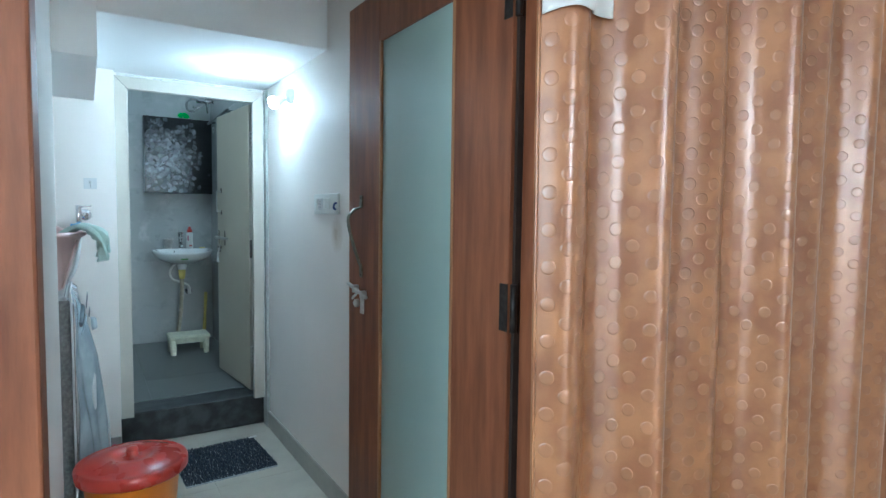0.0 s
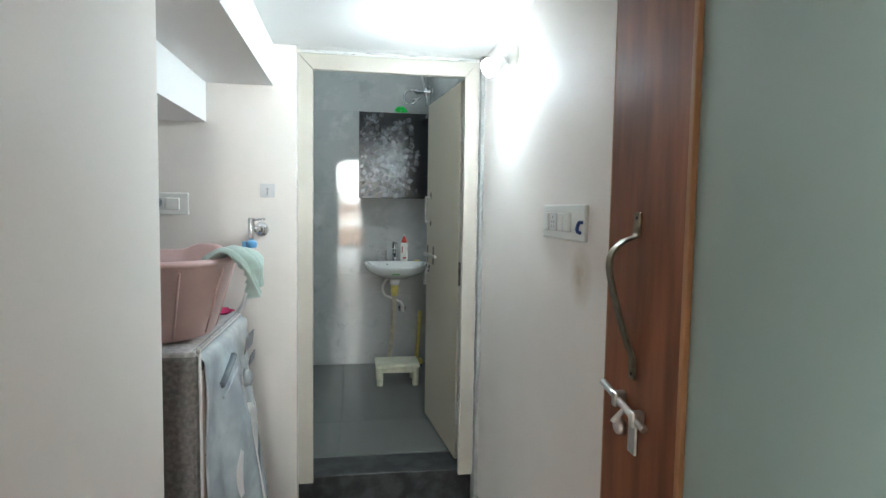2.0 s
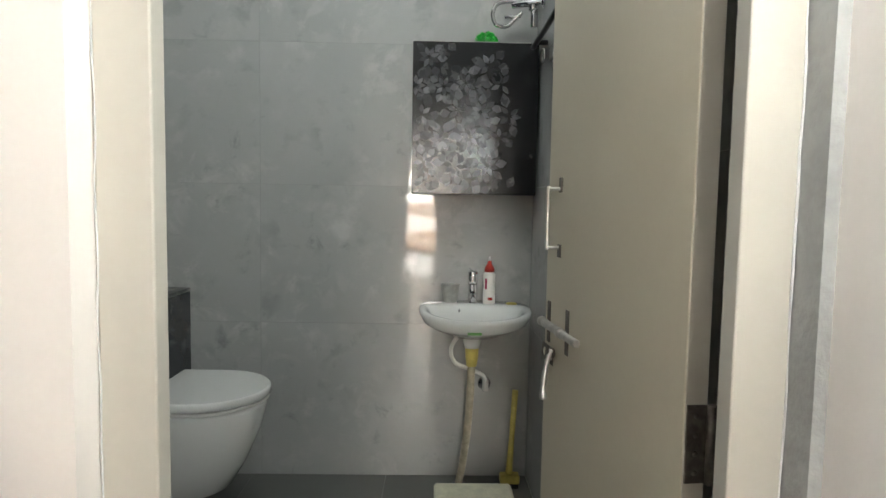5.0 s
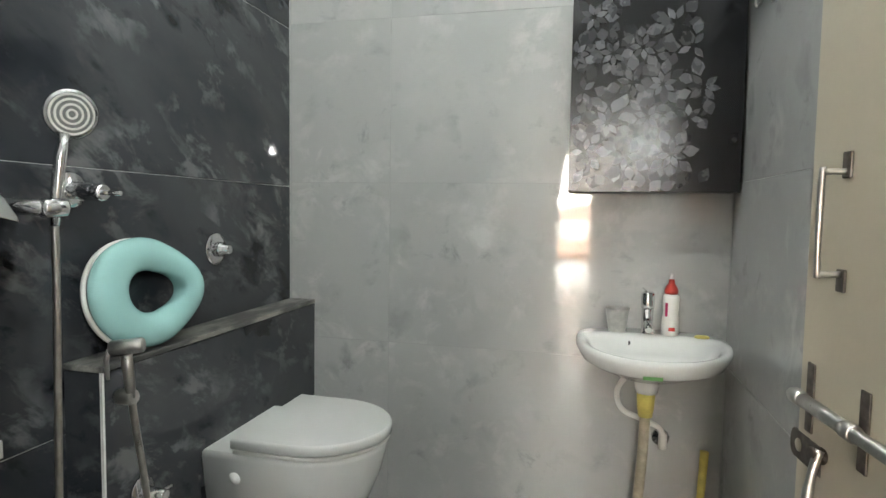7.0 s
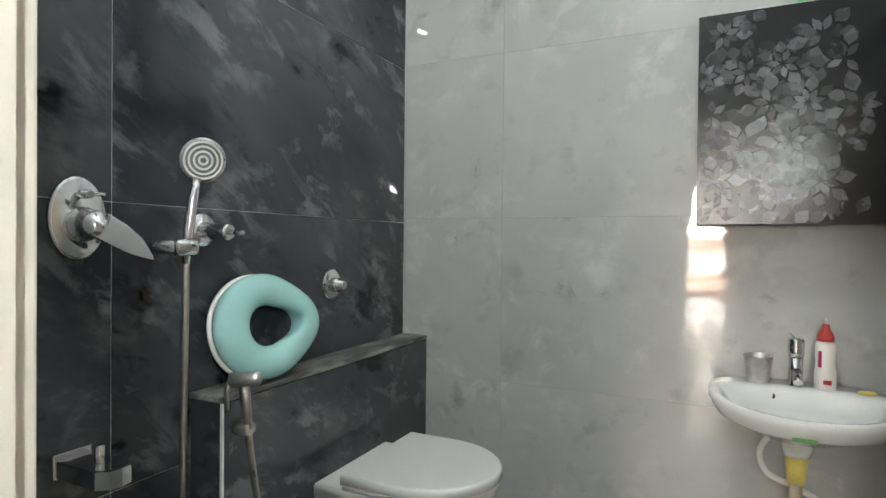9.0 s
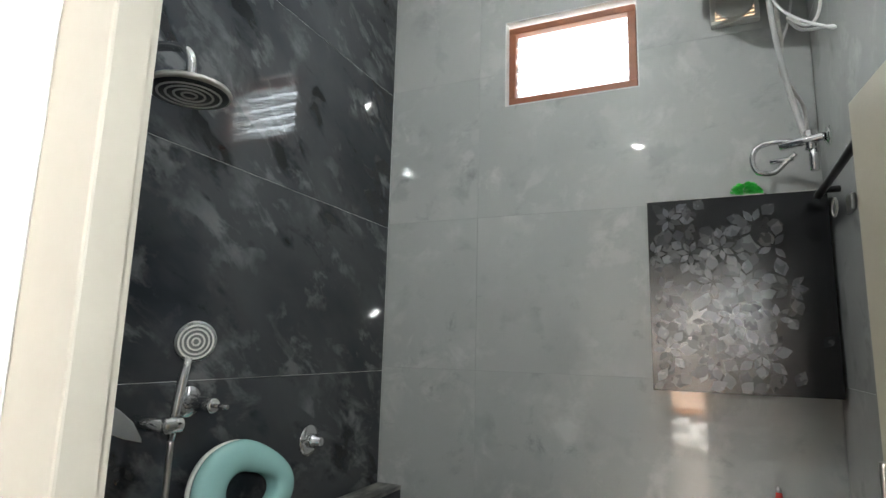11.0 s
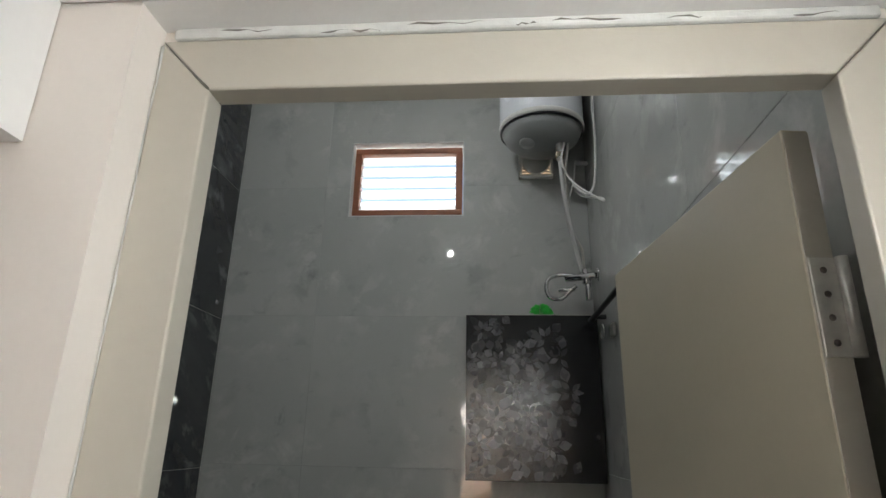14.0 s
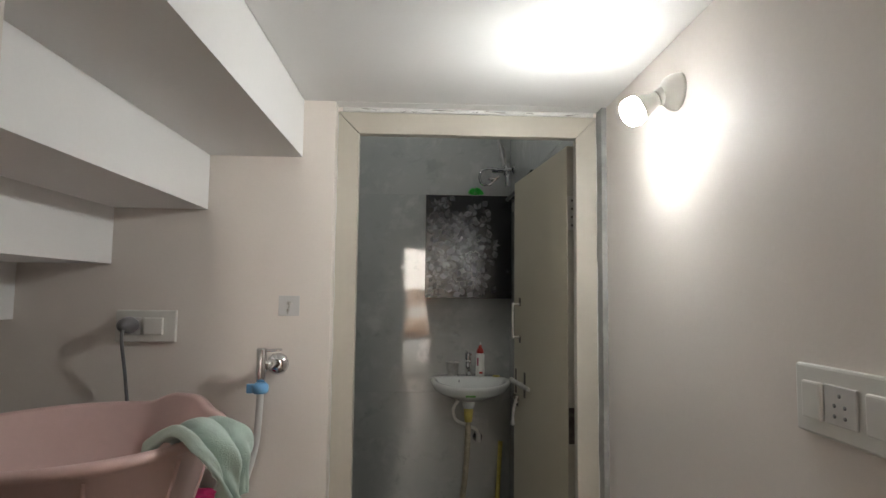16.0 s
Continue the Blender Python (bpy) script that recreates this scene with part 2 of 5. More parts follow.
COVER_SIDE = material("speckled_cover", (0.21, 0.20, 0.19), 0.6, vary=0.4, second=(0.13, 0.125, 0.12), scale=70, bump=0.3, bump_scale=120)
COVER_FILM = material("clear_vinyl_cover", (0.50, 0.54, 0.57), 0.22, vary=0.12, second=(0.36, 0.40, 0.43), scale=9, bump=0.12, bump_scale=30, coat=0.4)
TANP = material("tan_cover_cloth", (0.30, 0.24, 0.20), 0.7, vary=0.2, scale=14, bump=0.2)
COVER_DARK = material("dark_vinyl_window", (0.20, 0.23, 0.25), 0.2, vary=0.2, second=(0.12, 0.14, 0.16), scale=9, bump=0.15, bump_scale=30, coat=0.5)
COVER_TOP = material("dotted_cover_top", (0.55, 0.54, 0.53), 0.5, vary=0.35, second=(0.36, 0.35, 0.35), scale=60, bump=0.35, bump_scale=160)
MATB = material("navy_pile", (0.018, 0.028, 0.05), 0.95, vary=0.4, scale=60, bump=0.6, bump_scale=300, sheen=0.2)
MATW = material("mat_trim", (0.45, 0.46, 0.46), 0.9, vary=0.2, scale=60)
FROST = material("frosted_glass", (0.50, 0.62, 0.58), 0.30, vary=0.04, scale=3, bump=0.05, bump_scale=260, transmission=0.35)
PANE = glass("louvre_glass", (0.55, 0.57, 0.57), 0.6)
SATIN = material("brown_satin", (0.33, 0.140, 0.050), 0.36, 0.12, vary=0.2, second=(0.22, 0.080, 0.027), scale=10, bump=0.08, bump_scale=380, sheen=0.0, coat=0.6)
SATIN.node_tree.nodes["Principled BSDF"].inputs["Coat Roughness"].default_value = 0.28
SATIN.node_tree.nodes["Principled BSDF"].inputs["Coat IOR"].default_value = 1.75
SATIN.node_tree.nodes["Principled BSDF"].inputs["Specular IOR Level"].default_value = 0.3
DOT = material("satin_dot", (0.285, 0.114, 0.040), 0.37, 0.10, vary=0.1, scale=30, bump=0.08, bump_scale=400, sheen=0.0, coat=0.55)
DOT.node_tree.nodes["Principled BSDF"].inputs["Coat Roughness"].default_value = 0.28
DOT.node_tree.nodes["Principled BSDF"].inputs["Coat IOR"].default_value = 1.75
LINING = material("white_lining", (0.72, 0.70, 0.68), 0.8, vary=0.05, scale=8, bump=0.2, bump_scale=300)
BULB = glow("lit_bulb", (0.90, 0.96, 1.0), BULB_GLOW)
BULBSIDE = glow("lit_bulb_side", (0.90, 0.96, 1.0), BULB_GLOW * 0.17)
BATHBULB = glow("lit_bath_lamp", (0.9, 0.97, 1.0), BATH_GLOW)
BATHSPOT = glow("lit_door_lamp", (0.9, 0.97, 1.0), BATH_GLOW * 0.45)
LEDGE = material("worn_ledge_stone", (0.30, 0.29, 0.26), 0.4, vary=0.4, second=(0.07, 0.07, 0.068), scale=16, spread=(0.45, 0.62), stretch=(1, 0.4, 1), bump=0.2)
LABELD = material("label_print", (0.13, 0.34, 0.10), 0.5, vary=0.04, scale=30)
OUTSIDE = material("orange_outside_wall", (0.75, 0.35, 0.12), 0.8, vary=0.2, scale=3)
EARTH = material("ground_earth", (0.22, 0.19, 0.15), 0.9, vary=0.3, scale=0.8)


# ---- building helpers ----
def box(x0, x1, y0, y1, z0, z1, bevel=0.0, segments=2, bm=None):
    bm = bm or bmesh.new()
    r = bmesh.ops.create_cube(bm, size=1.0)
    vs = r["verts"]
    for v in vs:
        v.co = Vector(((x0 + x1) / 2 + v.co.x * (x1 - x0), (y0 + y1) / 2 + v.co.y * (y1 - y0), (z0 + z1) / 2 + v.co.z * (z1 - z0)))
    if bevel:
        es = list({e for v in vs for e in v.link_edges})
        bmesh.ops.bevel(bm, geom=es, offset=bevel, segments=segments, profile=0.5, affect="EDGES")
    return bm


def sweep(points, radius, sides=10, bm=None, caps=True):
    """A round tube through points; radius may be one number or one for each point."""
    bm = bm or bmesh.new()
    pts = [Vector(p) for p in points]
    rad = radius if isinstance(radius, (list, tuple)) else [radius] * len(pts)
    up = Vector((0.0, 0.0, 1.0))
    rings, u = [], None
    for i, p in enumerate(pts):
        d = (pts[min(i + 1, len(pts) - 1)] - pts[max(i - 1, 0)]).normalized()
        if u is None:
            u = d.cross(up if abs(d.z) < 0.9 else Vector((1, 0, 0))).normalized()
        u = (u - d * u.dot(d)).normalized()
        v = d.cross(u)
        rings.append([bm.verts.new(p + (u * math.cos(a) + v * math.sin(a)) * rad[i]) for a in (2 * math.pi * k / sides for k in range(sides))])
    for a, b in zip(rings, rings[1:]):
        for k in range(sides):
            bm.faces.new((a[k], a[(k + 1) % sides], b[(k + 1) % sides], b[k])).smooth = True
    if caps:
        bm.faces.new(rings[0][::-1])
        bm.faces.new(rings[-1])
    return bm


def smooth_path(points, n=8):
    """A Catmull-Rom line through the points."""
    p = [Vector(q) for q in points]
    p = [2 * p[0] - p[1], *p, 2 * p[-1] - p[-2]]
    out = []
    for i in range(1, len(p) - 2):
        for k in range(n):
            t = k / n
            out.append(0.5 * (2 * p[i] + (p[i + 1] - p[i - 1]) * t + (2 * p[i - 1] - 5 * p[i] + 4 * p[i + 1] - p[i + 2]) * t * t + (3 * p[i] - p[i - 1] - 3 * p[i + 1] + p[i + 2]) * t ** 3))
    out.append(p[-2])
    return out


def lathe(profile, place, axis=(0, 0, 1), sides=32, bm=None, squash=(1, 1)):
    """A turned shape: profile of (radius, height) round an axis through place."""
    bm = bm or bmesh.new()
    turn = Vector((0, 0, 1)).rotation_difference(Vector(axis)).to_matrix()
    rings = []
    for r, h in profile:
        rings.append([bm.verts.new(Vector(place) + turn @ Vector((r * squash[0] * math.cos(a), r * squash[1] * math.sin(a), h)))
                      for a in (2 * math.pi * k / sides for k in range(sides))])
    for a, b in zip(rings, rings[1:]):
        for k in range(sides):
            bm.faces.new((a[k], a[(k + 1) % sides], b[(k + 1) % sides], b[k])).smooth = True
    bm.faces.new(rings[0][::-1])
    bm.faces.new(rings[-1])
    return bm


def rod(a, b, r, sides=14, bm=None):
    """A straight bar with slightly rounded ends."""
    a, b = Vector(a), Vector(b)
    d = (b - a).normalized()
    e = min(r * 0.25, (b - a).length * 0.2)
    return sweep([a, a + d * e, b - d * e, b], [r * 0.8, r, r, r * 0.8], sides, bm)


def plate(outline, thickness, place, axis_x, axis_y, bevel=0.0, bm=None):
    """A flat plate of an outline given in two axes, extruded along their cross product."""
    bm = bm or bmesh.new()
    ax, ay = Vector(axis_x), Vector(axis_y)
    az = ax.cross(ay)
    lo = [bm.verts.new(Vector(place) + ax * x + ay * y) for x, y in outline]
    hi = [bm.verts.new(Vector(place) + ax * x + ay * y + az * thickness) for x, y in outline]
    n = len(outline)
    bm.faces.new(lo[::-1])
    top = bm.faces.new(hi)
    for i in range(n):
        bm.faces.new((lo[i], lo[(i + 1) % n], hi[(i + 1) % n], hi[i]))
    if bevel:
        bmesh.ops.bevel(bm, geom=list(top.edges), offset=bevel, segments=2, profile=0.5, affect="EDGES")
    return bm


def hoop(center, axis, radius, thickness):
    """A round ring of wire about an axis."""
    turn = Vector((0, 0, 1)).rotation_difference(Vector(axis)).to_matrix()
    return sweep([Vector(center) + turn @ Vector((radius * math.cos(a), radius * math.sin(a), 0)) for a in (2 * math.pi * k / 28 for k in range(29))], thickness, 6, caps=False)


def strap(points, across, width, thickness):
    """A flat bar bent along points; across is the direction of its width."""
    bm = bmesh.new()
    pts, w = [Vector(p) for p in points], Vector(across)
    rings = []
    for i, p in enumerate(pts):
        d = (pts[min(i + 1, len(pts) - 1)] - pts[max(i - 1, 0)]).normalized()
        t = d.cross(w).normalized()
        rings.append([bm.verts.new(p + w * u * width / 2 + t * v * thickness / 2) for u, v in ((-1, -0.6), (-0.85, -1), (0.85, -1), (1, -0.6), (1, 0.6), (0.85, 1), (-0.85, 1), (-1, 0.6))])
    for a, b in zip(rings, rings[1:]):
        for k in range(8):
            bm.faces.new((a[k], a[(k + 1) % 8], b[(k + 1) % 8], b[k]))
    bm.faces.new(rings[0][::-1])
    bm.faces.new(rings[-1])
    return bm


def link(name, bm, mat, smooth=None):
    bmesh.ops.recalc_face_normals(bm, faces=bm.faces)
    me = bpy.data.meshes.new(name)
    bm.to_mesh(me)
    bm.free()
    me.materials.append(mat)
    if smooth:
        for p in me.polygons:
            p.use_smooth = True
    return new(name, me)


def part(name, bm, mat, parent, label="", smooth=None):
    ob = link(name, bm, mat, smooth)
    ob.parent = parent
    root = parent
    while root.parent:
        root = root.parent
    ob.matrix_parent_inverse = Matrix.Translation(root.location).inverted() if parent is root else Matrix.Identity(4)
    if label:
        ob["label"] = label
    return ob


def thing(name, place, label, category, group=""):
    ob = new(name)
    ob.location = place
    ob.empty_display_size = 0.05
    return tagged(ob, label, category, group)


def setting(name, bm, mat, label, category):
    return tagged(link(name, bm, mat), label, category, kind="structure")


# ---- large structure ----
# Corridor face of the bathroom wall y = -0.044, back wall of the bathroom y = 1.9; corridor floor z = 0.
XL, XR, YF, YB, ZF, ZC = -0.866, 0.745, 0.038, 1.90, 0.185, 3.263
RW, LW = 0.725, -0.294
TILE, GAP = 0.012, 0.0016

# bathroom shell
wall_back = setting("wall_bath_back", box(-1.1, 0.95, YB + GAP, YB + 0.2, 0, 2.563), GROUT, "grey-tiled bathroom wall with a high louvred window", "wall")
for nm, b in (("wall_bath_back_over", (-1.1, 0.95, YB + GAP, YB + 0.2, 2.94, 3.4)), ("wall_bath_back_beside", (-1.1, -0.337, YB + GAP, YB + 0.2, 2.563, 2.94)),
              ("wall_bath_back_by_heater", (0.193, 0.95, YB + GAP, YB + 0.2, 2.563, 2.94))):
    setting(nm, box(*b), GROUT, "grey-tiled wall around the high window", "wall")
wall_left = setting("wall_bath_left", box(XL - 0.2, XL - GAP, 0.0, YB + GAP, 0, 3.4), MORTAR, "dark slate-tiled bathroom wall with shower fittings", "wall")
wall_right = setting("wall_bath_right", box(XR + GAP, XR + 0.2, YF, YB + GAP, 0, 3.4), MORTAR, "grey-tiled bathroom side wall behind the door", "wall")
setting("ceiling_bath", box(XL - 0.2, XR + 0.2, -0.044, YB + 0.2, ZC, ZC + 0.12), CEIL, "white painted bathroom ceiling", "ceiling")
floor_bath = setting("floor_bath", box(XL - 0.1, XR + 0.1, 0.10, YB + 0.1, 0.02, ZF - 0.008), DGROUT, "grey tiled bathroom floor, slightly wet-stained", "floor")
# wall between corridor and bathroom, with the door opening
setting("wall_bath_front_left", box(-1.45, -0.064, -0.044, YF, 0, 3.4), PAINT, "pale pinkish painted wall beside the bathroom door", "wall")
setting("wall_bath_front_right", box(0.710, RW, -0.044, YF, 0, 3.4), CEMENT, "narrow bare cement strip beside the door frame", "wall")
setting("wall_bath_front_top", box(-0.064, 0.710, 0.004, YF, 2.0195, 3.4), PAINT, "painted wall over the bathroom door", "wall")
for nm, b in (("tile_lining_front_left", (XL, -0.0645, YF, YF + TILE, ZF, ZC)), ("tile_lining_front_top", (-0.066, XR, YF, YF + TILE, 2.05, ZC))):
    setting(nm, box(*b, bevel=0.001), GREY_TILE, "grey tile lining inside the bathroom door wall", "wall")

# corridor
setting("wall_corridor_right", box(RW, RW + 0.18, -2.42, YF, 0, 3.0), PAINT_STAINED, "pale pinkish painted corridor wall with a switch board", "wall")
setting("wall_corridor_left", box(LW - 0.12, LW, -2.42, -1.018, 0, 3.0), PAINT, "pale painted wall beside the entrance", "wall")
setting("wall_alcove_front", box(-1.45, LW - 0.12, -1.14, -1.018, 0, 3.0), PAINT, "painted wall closing the alcove under the stairs", "wall")
setting("wall_alcove_end", box(-1.30, -1.15, -1.14, YF, 0, 3.0), PAINT, "painted end wall of the alcove", "wall")
setting("floor_corridor", box(-1.5, 0.85, -2.5, 0.10, -0.12, -0.008), DGROUT, "beige tiled corridor floor", "floor")
setting("ceiling_landing", box(-0.154, RW, -1.03, -0.046, 2.032, 2.25, 0.004), CEIL, "low white ceiling under the stair landing", "ceiling")
setting("ceiling_door_strip", box(-0.064, 0.7095, -0.0455, 0.0035, 2.0322, 2.25), CEIL, "low white ceiling meeting the door frame", "ceiling")
setting("ceiling_entrance", box(-1.5, 0.95, -2.6, -0.05, 2.9, 3.02), CEIL, "white ceiling over the entrance", "ceiling")
setting("wall_landing_edge", box(-0.154, RW, -1.03, -0.94, 2.252, 2.9), PAINT, "painted wall over the landing edge", "wall")


def stair_underside():
    """The stepped soffit of the flight above, rising towards the landing."""
    xs, zs = [-0.154, -0.414, -0.672, -0.928, -1.184, -1.45], [1.868, 1.713, 1.556, 1.400, 1.243]
    out = [(-0.154, 2.45)]
    for i, z in enumerate(zs):
        out += [(xs[i], z), (xs[i + 1], z)]
    out += [(-1.45, 2.45)]
    return plate(out, 0.984, (0, -0.046, 0), (1, 0, 0), (0, 0, 1), 0.0)


soffit = stair_underside()
setting("stair_underside", soffit, CEIL, "white stepped underside of a staircase", "staircase")
setting("wall_stair_side", box(-1.45, -0.154, -1.03, -0.94, 2.452, 2.9), PAINT, "painted wall over the stair flight", "wall")
setting("baseboard_right", box(RW - 0.011, RW, -1.36, 0.052, 0, 0.102, 0.003), SKIRT, "grey stone skirting along the corridor wall", "baseboard")
setting("baseboard_back", box(-1.4, -0.066, -0.056, -0.044, 0, 0.102, 0.003), SKIRT, "grey stone skirting in the alcove", "baseboard")
setting("door_sill", box(-0.076, RW - 0.001, 0.052, 0.25, 0.004, 0.181, 0.006, 3), GRANITE, "dark granite step and sill of the bathroom door", "step")


def door_frame():
    f = tagged(new("door_frame"), "cream-painted wooden bathroom door frame with putty cracks above", "door frame", kind="structure")
    # mitred at the corners, with an open joint
    for nm, q in (("jamb", [(-0.063, 0.176), (0.0, 0.176), (0.0, 1.952), (-0.063, 2.0165)]), ("jamb", [(0.646, 0.176), (0.709, 0.176), (0.709, 2.0165), (0.646, 1.952)]),
                  ("head", [(0.0, 1.9535), (0.646, 1.9535), (0.709, 2.018), (-0.063, 2.018)])):
        part(nm, plate(q, 0.030, (0, 0.030, 0), (1, 0, 0), (0, 0, 1), 0.0025), FRAMEP, f)
    part("joint", sweep([(-0.055, 0.0012, 2.009), (-0.03, 0.0012, 1.983), (-0.002, 0.0012, 1.955)], [0.0006, 0.0012, 0.002], 6), DGROUT, f)
    rp = random.Random(12)
    for x in (-0.0615, 0.7075):
        line = [(x + rp.uniform(-0.0012, 0.0012), -0.001, 0.19 + 1.82 * k / 40) for k in range(41)]
        part("putty_bead", sweep(line, [rp.uniform(0.0005, 0.0018) for k in range(41)], 7), MORTAR, f, "rough white putty bead along the frame")
    for q in ((-0.063, -0.012, 0.0302, 0.046, 0.181, 1.965), (0.658, 0.709, 0.0302, 0.046, 0.181, 1.965), (-0.063, 0.709, 0.0302, 0.046, 1.9652, 2.018)):
        part("rebate", box(*q, bevel=0.002), FRAMEP, f)
    part("putty_bead", box(-0.05, 0.70, -0.004, 0.02, 2.0183, 2.0318, 0.003), MORTAR, f, "white putty bead over the frame")
    rnd = random.Random(5)
    x = 0.0
    while x < 0.66:
        w = rnd.uniform(0.02, 0.10)
        z = rnd.uniform(2.021, 2.027)
        crack = [(x + w * k / 6, -0.0035, z + rnd.uniform(-.002, .002)) for k in range(7)]
        part("crack", sweep(crack, [0.0002] + [rnd.uniform(0.0005, 0.0016) for k in range(5)] + [0.0002], 5), DGROUT, f)
        x += w + rnd.uniform(0.01, 0.08)
    return f


door_frame()


# ---- front room ----
setting("wall_room_door_right", box(0.775, 2.6, -2.55, -2.42, 0, 2.9), PAINT, "painted room wall behind the curtain", "wall")
setting("wall_room_door_left", box(-2.4, -0.322, -2.55, -2.42, 0, 2.9), PAINT, "painted room wall beside the entrance", "wall")
setting("wall_room_door_top", box(-0.322, 0.775, -2.55, -2.42, 2.16, 2.9), PAINT, "painted wall over the entrance", "wall")
setting("wall_room_left", box(-2.55, -2.4, -6.35, -4.6, 0, 2.9), PAINT, "painted room side wall", "wall")
setting("wall_room_right", box(2.6, 2.75, -6.35, -2.42, 0, 2.9), PAINT, "painted room side wall", "wall")
setting("floor_room", box(-2.5, 2.7, -6.3, -2.5, -0.12, 0.0), BEIGE_TILE, "beige tiled room floor", "floor")
setting("ceiling_room", box(-2.5, 2.7, -6.35, -2.42, 2.9, 3.02), CEIL, "white room ceiling", "ceiling")
for nm, b in (("wall_room_end_left", (-2.4, -0.17, -6.35, -6.2, 0, 2.9)), ("wall_room_end_right", (0.40, 2.6, -6.35, -6.2, 0, 2.9)),
              ("wall_room_end_over", (-0.17, 0.40, -6.35, -6.2, 2.45, 2.9)), ("wall_room_side_over", (-2.55, -2.4, -4.6, -3.2, 2.3, 2.9)), ("wall_room_side_under", (-2.55, -2.4, -4.6, -3.2, 0, 0.9)),
              ("wall_room_side_near", (-2.55, -2.4, -3.2, -2.42, 0, 2.9))):
    setting(nm, box(*b), PAINT, "painted room wall round a window", "wall")


def room_window():
    w = tagged(new("window_room"), "grilled balcony doorway onto daylight", "window", kind="structure")
    for b in ((-0.17, -0.13, -6.30, -6.24, 0.0, 2.45), (0.36, 0.40, -6.30, -6.24, 0.0, 2.45), (-0.13, 0.36, -6.30, -6.24, 2.40, 2.45)):
        part("window_frame", box(*b, 0.004), BROWN, w)
    for i in range(5):
        x = -0.06 + i * 0.09
        part("grille_bar", rod((x, -6.27, 1.55), (x, -6.27, 2.40), 0.006, 8), GREYP, w)
    for z in (1.55, 1.72):
        part("grille_bar", rod((-0.13, -6.255, z), (0.36, -6.255, z), 0.006, 8), GREYP, w)


room_window()
setting("balcony_floor", box(-3, 2, -7.75, -6.35, -0.12, -0.01), BEIGE_TILE, "pale tiled balcony floor in daylight", "floor")
setting("ground", box(-60, 60, -80, 60, -0.6, -0.5), EARTH, "bare earth ground outside", "ground")
setting("backdrop_wall", box(-6, 6, -8.1, -7.95, -0.5, 3.4), OUTSIDE, "orange boundary wall outside", "backdrop")
# emissive panels: below the sky, sunlight on the walls is imitated by glow
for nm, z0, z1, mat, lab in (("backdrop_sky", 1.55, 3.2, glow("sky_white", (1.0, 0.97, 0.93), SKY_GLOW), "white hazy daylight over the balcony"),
                             ("backdrop_mural", 1.20, 1.54, glow("mural_glow", (1.0, 0.55, 0.32), 1.3), "ornate orange panel outside, its sunlight given by glow"),
                             ("backdrop_parapet", 0.90, 1.19, glow("parapet_glow", (1.0, 0.97, 0.90), 3.4), "white parapet outside, its brightness given by glow"),
                             ("backdrop_band", 0.55, 0.89, glow("band_glow", (1.0, 0.45, 0.13), 1.2), "orange wall band outside, its sunlight given by glow")):
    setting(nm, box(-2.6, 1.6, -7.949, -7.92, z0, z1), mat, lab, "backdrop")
# this low wall also emits, in place of sun falling on it
setting("backdrop_low_wall", box(-2.6, 1.6, -7.949, -7.92, -0.1, 0.42), glow("low_wall_glow", (1.0, 0.98, 0.95), 2.8), "pale low wall outside, its sunlight given by glow", "backdrop")


# assumed railing, its bars added to break up the low panel's reflection
def balcony_railing():
    r = tagged(new("balcony_railing"), "dark balcony railing with crossed bars", "railing", kind="structure")
    part("rail", box(-2.5, 1.5, -7.42, -7.38, 0.44, 0.50, 0.004), GREYP, r)
    for i in range(14):
        x = -2.4 + i * 0.28
        part("cross_bar", rod((x, -7.40, -0.01), (x + 0.28, -7.40, 0.45), 0.022, 8), GREYP, r)
        part("cross_bar", rod((x + 0.28, -7.365, -0.01), (x, -7.365, 0.45), 0.022, 8), GREYP, r)


balcony_railing()


def entrance_frame():
    f = tagged(new("entrance_frame"), "polished brown teak entrance door frame", "door frame", kind="structure")
    part("jamb", box(-0.322, -0.262, -2.553, -2.425, 0, 2.10, 0.005), WOOD, f)
    part("jamb", box(0.712, 0.775, -2.553, -2.400, 0, 2.10, 0.005), WOOD, f)
    # filler strip, near-black to stand in for the shade in the hinge gap
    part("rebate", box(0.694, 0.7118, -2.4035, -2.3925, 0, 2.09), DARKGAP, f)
    part("head", box(-0.322, 0.775, -2.553, -2.425, 2.1005, 2.16, 0.005), WOOD, f)


entrance_frame()


